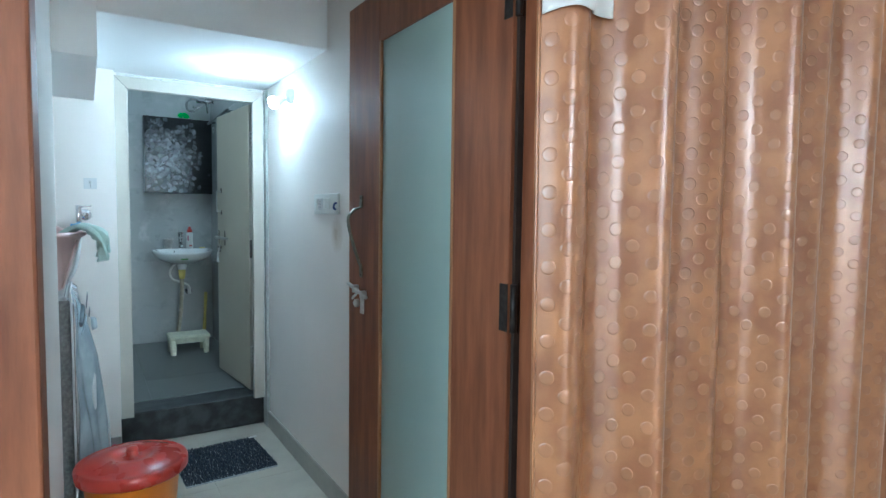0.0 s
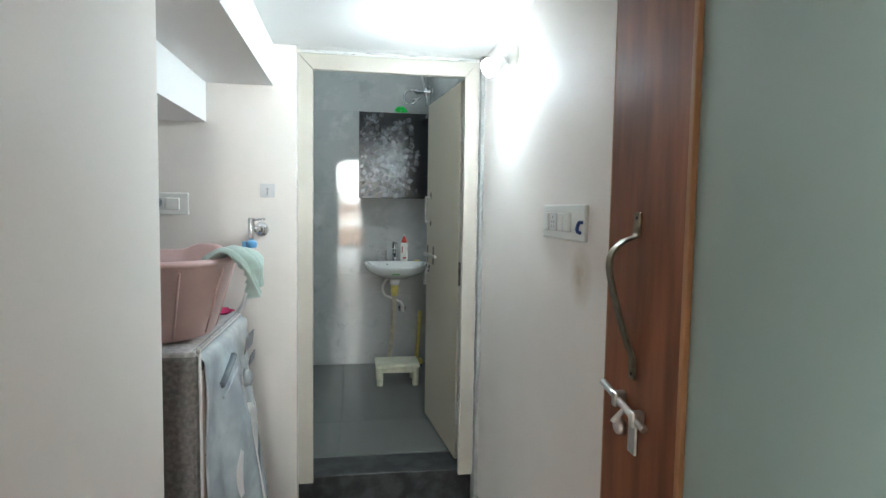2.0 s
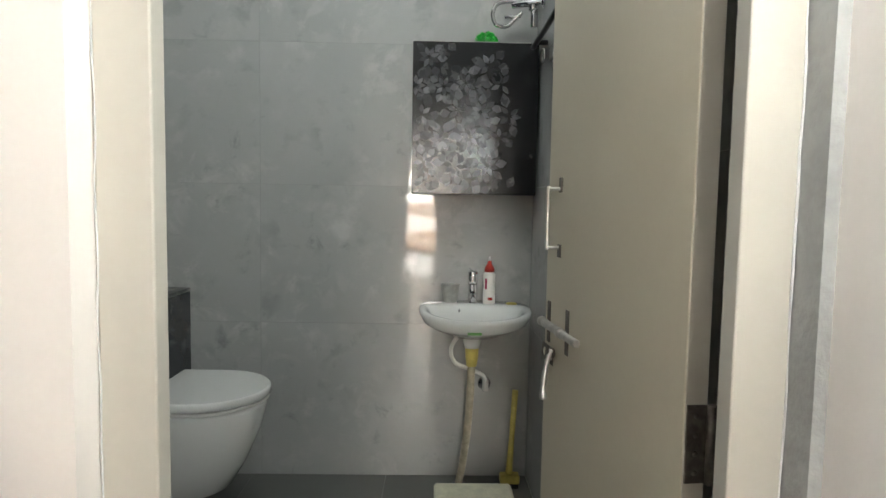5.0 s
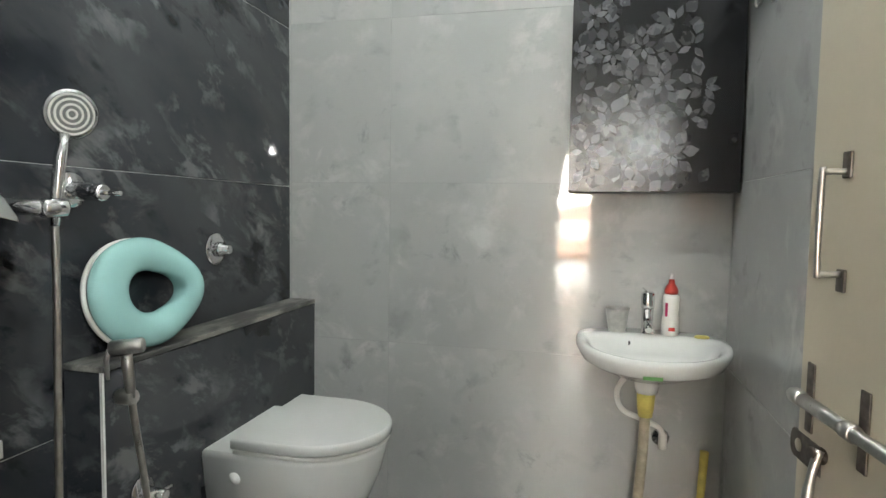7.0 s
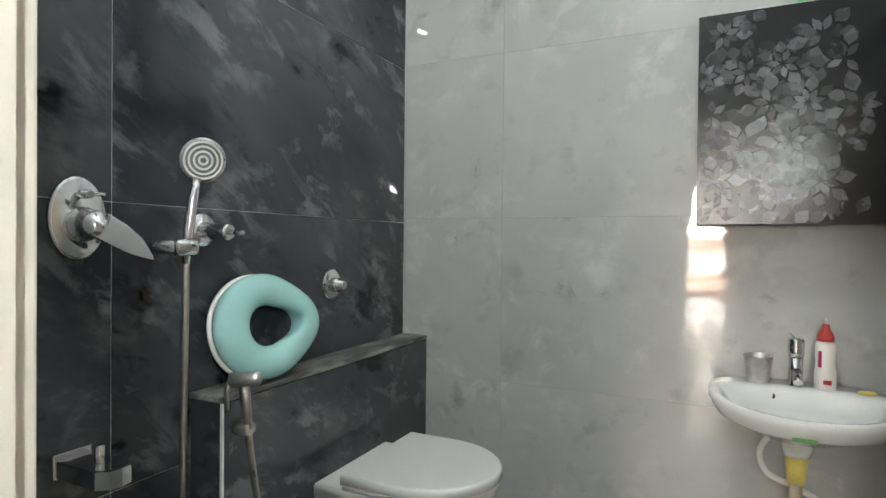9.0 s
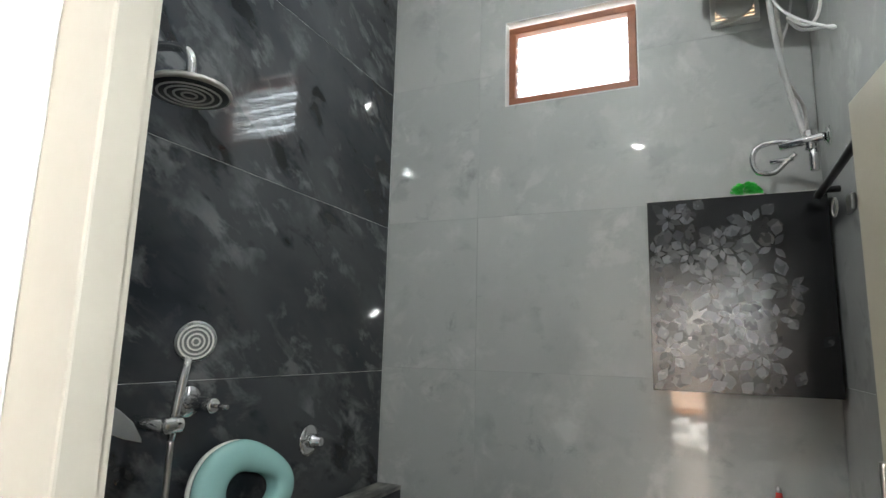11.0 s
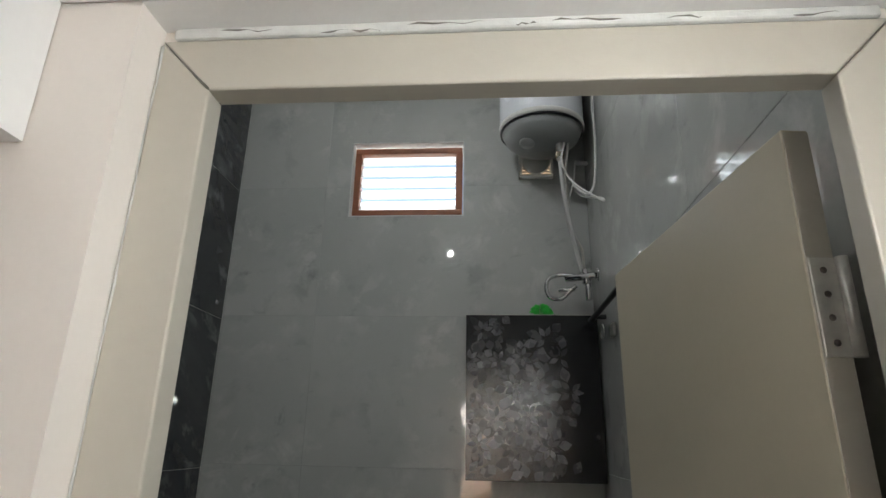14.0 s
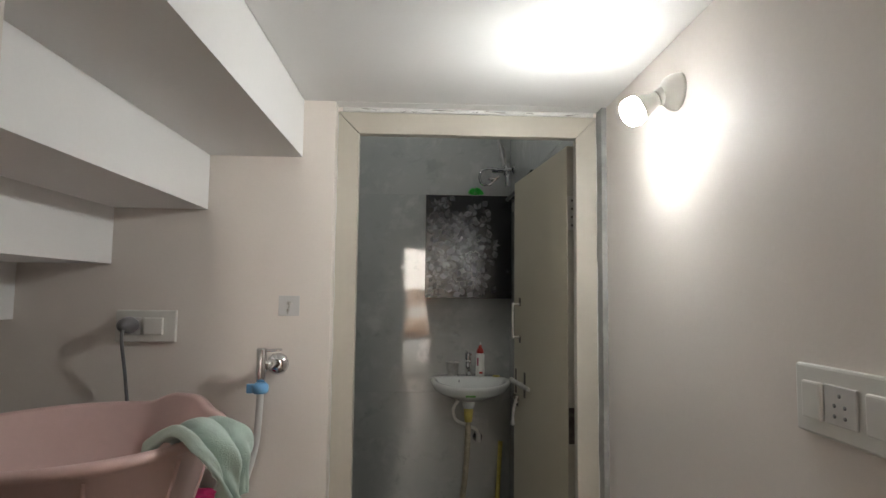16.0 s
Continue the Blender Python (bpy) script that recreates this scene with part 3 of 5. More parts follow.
# ---- corridor things ----
def wooden_door():
    """The entrance leaf, swung open against the corridor wall."""
    d = thing("wooden_door", (0.70, -2.39, 0.01), "open brown teak door with a tall frosted glass panel", "door")
    x0, x1 = 0.682, 0.717
    ya, yb, yc, yd = -2.392, -2.136, -1.652, -1.385
    part("stile", box(x0, x1, ya, yb, 0.012, 2.09, 0.003), WOOD, d)
    part("stile", box(x0, x1, yc, yd, 0.012, 2.09, 0.003), WOOD, d)
    part("rail", box(x0, x1, yb, yc, 1.912, 2.09, 0.003), WOOD, d)
    part("rail", box(x0, x1, yb, yc, 0.012, 0.24, 0.003), WOOD, d)
    part("glass_panel", box(x0 + 0.010, x0 + 0.016, yb, yc, 0.24, 1.912), FROST, d, "pale green frosted glass panel")
    for y in (yb, yc):
        s = 1 if y == yb else -1
        part("glazing_bead", box(x0 - 0.002, x0 + 0.0095, min(y, y + s * 0.012), max(y, y + s * 0.012), 0.24, 1.912, 0.002), EDGE, d)
    part("edge_band", box(x0 + 0.0005, x1 - 0.0005, yd, yd + 0.004, 0.012, 2.09), EDGE, d)
    # pull handle, a bent flat bar
    pull = smooth_path([(x0 - 0.004, -1.503, 1.352), (x0 - 0.006, -1.503, 1.334), (x0 - 0.030, -1.503, 1.324), (x0 - 0.050, -1.503, 1.304), (x0 - 0.055, -1.503, 1.278), (x0 - 0.047, -1.503, 1.238),
                        (x0 - 0.030, -1.503, 1.180), (x0 - 0.012, -1.503, 1.128), (x0 - 0.004, -1.503, 1.112), (x0 - 0.004, -1.503, 1.092)], 5)
    h = part("pull_handle", strap(pull, (0, 1, 0), 0.021, 0.0055), TARNISH, d, "bent tarnished brass strap handle")
    for z in (1.356, 1.090):
        part("mount", box(x0 - 0.0045, x0 - 0.0002, -1.5145, -1.4915, z - 0.022, z + 0.022, 0.001), TARNISH, h)
        for dz in (-0.012, 0.012):
            part("screw", lathe([(0, 0), (0.0036, 0), (0.003, 0.0014), (0, 0.0016)], (x0 - 0.0046, -1.503, z + dz), (-1, 0, 0), 10), DARKHINGE, h)
    # sliding bolt with its staples and the hasp below
    b = part("slide_bolt", rod((x0 - 0.016, -1.58, 1.000), (x0 - 0.016, -1.41, 1.036), 0.007), STEEL, d, "chrome slide bolt")
    for y, z in ((-1.545, 1.007), (-1.475, 1.022)):
        part("staple", box(x0 - 0.025, x0, y - 0.009, y + 0.009, z - 0.015, z + 0.015, 0.004), STEEL, b)
    part("bolt_knob", rod((x0 - 0.016, -1.51, 1.015), (x0 - 0.042, -1.51, 0.99), 0.005), STEEL, b)
    k = part("lock_barrel", lathe([(0.0, 0), (0.016, 0), (0.015, 0.012), (0.010, 0.016), (0, 0.016)], (x0, -1.47, 0.965), (-1, 0, 0), 20), STEEL, d)
    part("hasp", box(x0 - 0.006, x0, -1.53, -1.50, 0.93, 1.0, 0.003), STEEL, d)
    for z in (0.35, 1.08, 1.85):
        g = part("hinge", sweep([(0.690, -2.405, z - 0.06), (0.690, -2.405, z + 0.06)], 0.009, 12), DARKHINGE, d, "dark worn butt hinge")
        part("hinge_leaf", box(x0 - 0.002, x0 - 0.0002, -2.392, -2.36, z - 0.06, z + 0.06), DARKHINGE, g)
    return d


wooden_door()


def curtain():
    c = thing("curtain", (0.53, -2.66, 0.02), "gathered brown satin curtain with raised dots", "curtain")
    cols, rows, x0, x1 = 520, 24, 0.530, 2.45

    ridges = ((0.590, 0.070, 0.070), (0.850, 0.078, 0.080), (1.09, 0.065, 0.040), (1.335, 0.085, 0.095), (1.58, 0.065, 0.05), (1.80, 0.075, 0.08), (2.04, 0.07, 0.06), (2.29, 0.075, 0.07))

    def fold(x, z):
        u = x - x0
        lean = 0.012 * math.sin(1.3 * z + 4 * x)
        y = -2.625 - sum(1.2 * h * math.exp(-((x + lean - c) / w) ** 2) for c, w, h in ridges) + 0.003 * math.sin(2 * math.pi * u / 0.093 + 1.3 + 0.7 * z)
        return Vector((x + 0.008 * math.sin(1.7 * z + 9 * u) * min(1, u * 6), y, z))

    def cloth(xa, xb, za, zb, back=0.0):
        bm = bmesh.new()
        grid = [[bm.verts.new(fold(xa + (xb - xa) * i / cols, za + (zb - za) * j / rows) + Vector((0, back, 0))) for i in range(cols + 1)] for j in range(rows + 1)]
        for j in range(rows):
            for i in range(cols):
                bm.faces.new((grid[j][i], grid[j][i + 1], grid[j + 1][i + 1], grid[j + 1][i])).smooth = True
        return bm
    cl = part("cloth", cloth(x0, x1, 0.03, 2.25), SATIN, c)
    cl.modifiers.new("thickness", "SOLIDIFY").thickness = 0.002
    # raised round dots that follow the folds
    bm = bmesh.new()
    for r in range(62):
        for k in range(46):
            x, z = x0 + 0.02 + k * 0.056 + (0.028 if r % 2 else 0), 0.06 + r * 0.036
            if x > 2.15 or z > 2.2:
                continue
            p = fold(x, z)
            tx, tz = (fold(x + 0.004, z) - p).normalized(), Vector((0, 0, 1))
            if abs(tx.y) > 0.94:
                continue
            n = tx.cross(tz).normalized()
            rings = [[bm.verts.new(fold(x + tx.x * math.cos(a) * rr, z + math.sin(a) * rr) + n * h) for a in (math.pi * q / 7 for q in range(14))]
                     for rr, h in ((0.0152, -0.0003), (0.0142, 0.0005), (0.0115, 0.0008), (0.0060, 0.0009))]
            for lo, hi in zip(rings, rings[1:]):
                for q in range(14):
                    bm.faces.new((lo[q], lo[(q + 1) % 14], hi[(q + 1) % 14], hi[q])).smooth = True
            bm.faces.new(rings[-1]).smooth = True
    tagged(part("raised_dots", bm, DOT, c, "raised lighter satin dots"), kind="stuff")
    part("hem", sweep([fold(x0 + 0.004, 0.03 + 2.2 * k / 20) for k in range(21)], 0.004, 8), SATIN, c)
    # white heading cloth turned over at the drawn end
    hb = bmesh.new()
    top = [[hb.verts.new(fold(0.532 + 0.215 * i / 30, 1.690 + 0.0013 * i + 0.006 * math.sin(i * 0.35) + 0.4 * j) + Vector((0, -0.012, 0))) for i in range(31)] for j in range(2)]
    for i in range(30):
        hb.faces.new((top[0][i], top[0][i + 1], top[1][i + 1], top[1][i])).smooth = True
    w = part("heading", hb, LINING, c, "white heading cloth")
    w.modifiers.new("thickness", "SOLIDIFY").thickness = 0.003
    return c


curtain()


def bucket():
    b = thing("lidded_bucket", (-0.075, -1.125, 0), "orange plastic bucket with a red lid on the floor", "bucket")
    part("body", lathe([(0.0, 0.004), (0.125, 0.0), (0.13, 0.01), (0.160, 0.335), (0.168, 0.340), (0.168, 0.35), (0.0, 0.35)], (-0.075, -1.125, 0), sides=48), ORANGE, b, "orange body")
    lid = part("lid", lathe([(0.17, 0.292), (0.184, 0.290), (0.190, 0.297), (0.190, 0.325), (0.186, 0.333), (0.176, 0.337), (0.165, 0.334), (0.155, 0.341), (0.10, 0.355), (0.072, 0.357), (0.066, 0.350), (0.05, 0.345), (0.024, 0.345), (0.02, 0.352), (0.02, 0.368), (0.016, 0.373), (0.0, 0.374)], (-0.075, -1.125, 0.05), sides=56), RED, b, "domed red lid")
    part("knob", lathe([(0.0, 0.36), (0.017, 0.362), (0.02, 0.372), (0.017, 0.381), (0.0, 0.383)], (-0.075, -1.125, 0.05), sides=24), RED, lid)
    return b


bucket()


def door_mat():
    m = thing("door_mat", (0.38, -0.40, 0.0), "navy blue tufted mat with a pale edge", "mat")
    turn = Matrix.Rotation(radians(3), 4, "Z")
    base = box(-0.22, 0.22, -0.23, 0.21, 0.001, 0.008, 0.002)
    base.transform(Matrix.Translation((0.38, -0.40, 0)) @ turn)
    part("backing", base, MATW, m)
    bm = bmesh.new()
    rnd = random.Random(2)
    for i in range(44):
        for j in range(42):
            x, y = -0.215 + i * 0.01 + rnd.uniform(-.003, .003), -0.222 + j * 0.0104 + rnd.uniform(-.003, .003)
            h, r = rnd.uniform(0.010, 0.018), rnd.uniform(0.005, 0.007)
            a = rnd.uniform(0, 6)
            tip = bm.verts.new((x + rnd.uniform(-.005, .005), y + rnd.uniform(-.005, .005), 0.008 + h))
            ring = [bm.verts.new((x + r * math.cos(a + q * 1.571), y + r * math.sin(a + q * 1.571), 0.0075)) for q in range(4)]
            for q in range(4):
                bm.faces.new((ring[q], ring[(q + 1) % 4], tip))
    bm.transform(Matrix.Translation((0.38, -0.40, 0)) @ turn)
    tagged(part("pile", bm, MATB, m, "navy tufted pile"), kind="stuff")
    tag = box(0.19, 0.235, 0.175, 0.19, 0.02, 0.023)
    tag.transform(Matrix.Translation((0.38, -0.40, 0)) @ turn)
    part("tag", tag, LINING, m, "small white tag")


door_mat()


def wall_plate(name, place, across, out, w, h, modules, label):
    """A modular switch plate; modules: (kind, start, width) along its length."""
    a, o = Vector(across), Vector(out)
    up = Vector((0, 0, 1))
    p = thing(name, place, label, "switch board")

    def slab(u0, u1, v0, v1, d0, d1, bevel):
        c = [Vector(place) + a * u + up * v + o * d for u, v, d in ((u0, v0, d0), (u1, v1, d1))]
        lo, hi = Vector(map(min, *c)), Vector(map(max, *c))
        return box(lo.x, hi.x, lo.y, hi.y, lo.z, hi.z, bevel)
    part("plate", slab(-w / 2, w / 2, -h / 2, h / 2, 0, 0.011, 0.004), WPLASTIC, p)
    for kind, u, mw in modules:
        u0, u1 = -w / 2 + u, -w / 2 + u + mw
        if kind == "socket":
            s = part("socket", slab(u0, u1, -h * 0.27, h * 0.27, 0.0112, 0.0145, 0.0015), GPLASTIC, p)
            m = (u0 + u1) / 2
            for du, dv in ((0, 0.013), (-0.009, 0.0), (0.009, 0.0), (-0.009, -0.013), (0.009, -0.013)):
                c = Vector(place) + a * (m + du) + up * dv + o * 0.0135
                part("pin_hole", lathe([(0, 0), (0.0028, 0), (0.0028, 0.0016), (0, 0.0016)], c, out, 10), GREYP, s)
        elif kind == "switch":
            part("rocker", slab(u0 + 0.001, u1 - 0.001, -h * 0.27, h * 0.27, 0.0112, 0.019, 0.003), WPLASTIC, p)
        else:
            part("blank", slab(u0, u1, -h * 0.27, h * 0.27, 0.0112, 0.0128, 0.001), GPLASTIC, p)
    return p


board = wall_plate("switch_board", (RW, -1.028, 1.350), (0, -1, 0), (-1, 0, 0), 0.300, 0.092,
                   [("switch", 0.022, 0.038), ("socket", 0.061, 0.056), ("switch", 0.134, 0.041), ("switch", 0.177, 0.041)],
                   "white modular switch board on the painted wall")
part("indicator_clip", sweep(smooth_path([(RW - 0.012, -1.158, 1.325), (RW - 0.022, -1.160, 1.332), (RW - 0.020, -1.165, 1.35), (RW - 0.012, -1.172, 1.352)], 6), 0.0045, 8), DBLUE, board, "small dark blue clip")

alcove_socket = wall_plate("power_socket", (-0.565, -0.044, 1.385), (1, 0, 0), (0, -1, 0), 0.165, 0.088,
                           [("socket", 0.02, 0.05), ("switch", 0.078, 0.055)], "white power socket plate in the alcove")


def plug():
    p = thing("power_plug", (-0.61, -0.075, 1.37), "grey plug with its lead in the wall socket", "plug")
    part("plug_body", lathe([(0, 0), (0.024, 0.0), (0.027, 0.012), (0.022, 0.034), (0.010, 0.046), (0, 0.048)], (-0.603, -0.0592, 1.388), (0, -1, 0), 20, squash=(1, 0.85)), GREYP, p)
    part("lead", sweep(smooth_path([(-0.603, -0.095, 1.385), (-0.603, -0.105, 1.35), (-0.598, -0.085, 1.25), (-0.592, -0.07, 1.12), (-0.60, -0.062, 0.98), (-0.62, -0.06, 0.5)], 8), 0.0045, 8), GREYP, p)


plug()


def wall_hook():
    h = thing("wall_hook", (-0.18, -0.046, 1.445), "clear adhesive wall hook beside the door", "hook")
    part("pad", box(-0.208, -0.150, -0.0462, -0.0442, 1.417, 1.473, 0.0008), GPLASTIC, h)
    part("hook_wire", sweep(smooth_path([(-0.178, -0.047, 1.455), (-0.178, -0.052, 1.435), (-0.178, -0.064, 1.424), (-0.178, -0.068, 1.436)], 6), 0.002, 8), STEEL, h)
    part("stub", lathe([(0, 0), (0.006, 0), (0.005, 0.005), (0, 0.006)], (-0.178, -0.0462, 1.452), (0, -1, 0), 12), STEEL, h)


wall_hook()


def washing_tap():
    t = thing("washing_tap", (-0.205, -0.044, 1.27), "chrome wall tap with a blue connector and grey hose", "tap")
    part("flange", lathe([(0, 0), (0.030, 0), (0.028, 0.008), (0.012, 0.014), (0, 0.014)], (-0.205, -0.044, 1.285), (0, -1, 0), 28), CHROME, t)
    part("body", sweep([(-0.205, -0.05, 1.285), (-0.215, -0.085, 1.29), (-0.228, -0.11, 1.285)], [0.012, 0.013, 0.014], 16), CHROME, t)
    part("barrel", sweep([(-0.232, -0.112, 1.245), (-0.232, -0.112, 1.26), (-0.232, -0.112, 1.33), (-0.232, -0.112, 1.334)], [0.011, 0.013, 0.013, 0.011], 18), CHROME, t)
    part("lever", rod((-0.232, -0.112, 1.325), (-0.178, -0.116, 1.330), 0.004), CHROME, t)
    part("connector", lathe([(0, 0), (0.017, 0), (0.021, 0.006), (0.021, 0.022), (0.014, 0.028), (0, 0.028)], (-0.232, -0.112, 1.215), sides=20), BLUEP, t, "light blue hose connector")
    part("connector_tab", box(-0.268, -0.248, -0.118, -0.108, 1.215, 1.24, 0.003), BLUEP, t)
    part("hose", sweep(smooth_path([(-0.232, -0.112, 1.217), (-0.233, -0.112, 1.17), (-0.24, -0.112, 1.08), (-0.265, -0.108, 0.99), (-0.30, -0.09, 0.93), (-0.33, -0.075, 0.80), (-0.34, -0.07, 0.5)], 8), 0.0095, 12), GPLASTIC, t)


washing_tap()


def washing_machine():
    w = thing("washing_machine", (-0.55, -0.46, 0), "washing machine under a grey speckled zip cover with a clear front", "washing machine")
    x0, x1, y0, y1, z1 = -0.84, -0.262, -0.800, -0.150, 0.955
    part("body", box(x0, x1, y0, y1, 0.03, z1, 0.02, 3), COVER_SIDE, w, "speckled grey side cover")
    part("cover_top", box(x0 - 0.004, x1 - 0.012, y0 + 0.006, y1 - 0.004, z1 - 0.012, z1 + 0.008, 0.006), COVER_TOP, w, "dotted cover top")
    part("piping", sweep(smooth_path([(x1 + 0.004, y0 - 0.003, 0.04), (x1 + 0.004, y0 - 0.003, 0.5), (x1 + 0.002, y0 - 0.003, z1 - 0.015), (x1 - 0.006, y0 + 0.02, z1 + 0.004), (x1 - 0.006, -0.5, z1 + 0.004), (x1 - 0.006, y1 - 0.02, z1 + 0.002)], 8), 0.0042, 8), GPLASTIC, w)
    # the clear front sheet, bulged and creased
    bm = bmesh.new()
    nu, nv = 40, 36
    g = []
    for j in range(nv + 1):
        row = []
        for i in range(nu + 1):
            u, v = i / nu, j / nv
            y = y0 + 0.008 + (y1 - y0 - 0.002) * u
            z = z1 + 0.004 - (z1 - 0.06) * v
            bulge = 0.05 * math.sin(math.pi * min(1, u * 1.15)) * min(1, v * 3) + 0.012 + 0.075 * v * min(1, u * 2)
            crease = 0.011 * math.sin(14 * u + 3 * v + 2 * math.sin(6 * v)) * min(1, 4 * v) + 0.006 * math.sin(37 * u - 5 * v) * v
            row.append(bm.verts.new((x1 + (bulge + crease if j else -0.022), y + 0.02 * v * math.sin(9 * v), z + (0.006 if j == 0 else 0))))
        g.append(row)
    for j in range(nv):
        for i in range(nu):
            bm.faces.new((g[j][i], g[j][i + 1], g[j + 1][i + 1], g[j + 1][i])).smooth = True
    sheet = [[v.co.copy() for v in row] for row in g]
    f = part("front_sheet", bm, COVER_FILM, w, "creased clear vinyl front of the cover")
    f.modifiers.new("thickness", "SOLIDIFY").thickness = 0.002
    part("front_strip", box(x1 + 0.0005, x1 + 0.010, y0 + 0.002, y0 + 0.075, 0.05, z1 - 0.045, 0.003), TANP, w, "tan cloth edge of the cover")
    part("front_strip", box(x1 + 0.011, x1 + 0.013, y0 + 0.004, y0 + 0.073, 0.66, 0.664), BLACKP, w)
    # darker round window of the sheet with its pale seam
    def on_sheet(u, v, lift):
        j, i = min(nv - 1e-6, v * nv), min(nu - 1e-6, u * nu)
        a, b = int(j), int(i)
        p = sheet[a][b].lerp(sheet[a][b + 1], i - b).lerp(sheet[a + 1][b].lerp(sheet[a + 1][b + 1], i - b), j - a)
        return p + Vector((lift, 0, 0))
    wb = bmesh.new()
    rows = []
    for q in range(25):
        v = 0.36 + 0.64 * q / 24
        half = 0.50 * math.sqrt(max(0.0, 1 - ((1.06 - v) / 0.71) ** 2))
        rows.append([wb.verts.new(on_sheet(max(0.02, 0.93 - half) + min(half, 0.91) * k / 16, v, 0.004)) for k in range(17)])
    for lo, hi in zip(rows, rows[1:]):
        for k in range(16):
            wb.faces.new((lo[k], lo[k + 1], hi[k + 1], hi[k])).smooth = True
    seam = [r[0].co.copy() for r in rows]
    part("drawer_slot", sweep([on_sheet(0.20 + 0.02 * k, 0.150 - 0.006 * k, 0.004) for k in range(12)], 0.011, 8), COVER_DARK, w, "detergent drawer showing through the sheet")
    part("drawer_handle", sweep([on_sheet(0.20 + 0.02 * k, 0.195 - 0.006 * k, 0.004) for k in range(12)], 0.004, 8), COVER_FILM, w)
    sw = part("sheet_window", wb, COVER_DARK, w, "darker clear window in the sheet")
    part("seam", sweep(seam, 0.005, 8), GPLASTIC, sw)
    part("display", plate([(0, 0), (0.15, 0), (0.15, 0.06), (0, 0.06)], 0.004, (x1 + 0.050, -0.40, 0.855), (0, 1, 0), (0.10, 0, 0.995), 0.001), GREYP, w, "dark display panel")
    part("button_panel", plate([(0, 0), (0.10, 0), (0.10, 0.035), (0, 0.035)], 0.004, (x1 + 0.060, -0.37, 0.808), (0, 1, 0), (0.12, 0, 0.99), 0.001), GREYP, w)
    k = part("program_knob", lathe([(0, 0), (0.03, 0), (0.027, 0.016), (0.02, 0.022), (0, 0.022)], (x1 + 0.070, -0.50, 0.80), (1, 0, 0.1), 28), COVER_FILM, w)
    part("door_ring", lathe([(0.135, 0), (0.175, 0.0), (0.172, 0.018), (0.15, 0.024), (0.135, 0.012)], (x1 + 0.058, -0.46, 0.52), (1, 0, 0), 40), GPLASTIC, w)
    part("door_glass", lathe([(0, 0), (0.134, 0), (0.11, 0.014), (0, 0.018)], (x1 + 0.058, -0.46, 0.52), (1, 0, 0), 40), BLACKP, w, "dark round door glass")
    for x in (x0 + 0.06, x1 - 0.06):
        for y in (y0 + 0.06, y1 - 0.06):
            part("foot", lathe([(0, 0), (0.025, 0), (0.022, 0.034), (0, 0.034)], (x, y, 0), sides=16), BLACKP, w)


washing_machine()


def wash_tub():
    c = (-0.475, -0.515, 0.964)
    t = thing("wash_tub", c, "large pink plastic wash tub on the covered machine", "tub")
    outer = [(0.0, 0.0), (0.180, 0.0), (0.187, 0.008), (0.252, 0.225), (0.268, 0.232), (0.276, 0.240), (0.274, 0.250), (0.262, 0.253), (0.248, 0.246), (0.181, 0.02), (0.0, 0.018)]
    tub = lathe(outer, c, sides=96, squash=(1.0, 1.06))
    for v in tub.verts:
        # the rim rises into two broad grips
        a = math.remainder(math.atan2(v.co.y - c[1], v.co.x - c[0]) - 1.15, math.pi)
        h = max(0.0, min(1.0, (v.co.z - c[2] - 0.19) / 0.05))
        v.co.z += 0.024 * h * math.exp(-(a / 0.27) ** 4)
        flute = math.cos(12 * math.atan2(v.co.y - c[1], v.co.x - c[0]))
        if 0.01 < v.co.z - c[2] < 0.2:
            v.co.x += 0.0015 * flute
    part("body", tub, PINK, t)
    for k in range(5):
        a = -2.2 + 0.62 * k
        lo, hi = [Vector((c[0] + r * math.cos(a), c[1] + r * 1.06 * math.sin(a), c[2] + z)) for r, z in ((0.189, 0.012), (0.2505, 0.218))]
        part("rib", sweep([lo, lo.lerp(hi, 0.5), hi], 0.004, 8), PINK, t)


wash_tub()


def draped_cloth():
    """A stiff damp cloth folded over the tub rim, one corner hanging out and down."""
    d = thing("cleaning_cloth", (-0.17, -0.62, 1.20), "pale mint cloth hung over the tub rim", "cloth")
    prof = smooth_path([(0.195, 0.0, 1.205), (0.235, 0.0, 1.228), (0.272, 0.0, 1.240), (0.310, 0.0, 1.228), (0.338, 0.0, 1.205), (0.350, 0.0, 1.175), (0.346, 0.0, 1.145), (0.350, 0.0, 1.105)], 5)
    bm = bmesh.new()
    nu, nv = 30, len(prof) - 1
    g = []
    for j, p in enumerate(prof):
        v = j / nv
        half = 0.215 * (1 - 0.90 * max(0.0, (v - 0.5) / 0.5) ** 1.1)
        row = []
        for i in range(nu + 1):
            u = i / nu * 2 - 1
            a = -0.30 + u * half + 0.10 * max(0.0, v - 0.5)
            crease = abs(math.sin(3.6 * u + 2.2 * v + 0.4)) ** 0.6
            r = p.x + 0.034 * (crease - 0.6) * (0.3 + v) + 0.006 * math.sin(11 * u - 6 * v)
            z = p.z + 0.032 * (crease - 0.45) * (1 - 0.4 * v) - 0.012 * (u * u) * (1 - v) + 0.03 * u * max(0.0, v - 0.4)
            row.append(bm.verts.new((-0.475 + r * math.cos(a), -0.515 + r * 1.06 * math.sin(a), z)))
        g.append(row)
    for j in range(nv):
        for i in range(nu):
            bm.faces.new((g[j][i], g[j][i + 1], g[j + 1][i + 1], g[j + 1][i])).smooth = True
    ob = part("cloth", bm, MINTC, d)
    ob.modifiers.new("thickness", "SOLIDIFY").thickness = 0.006


draped_cloth()


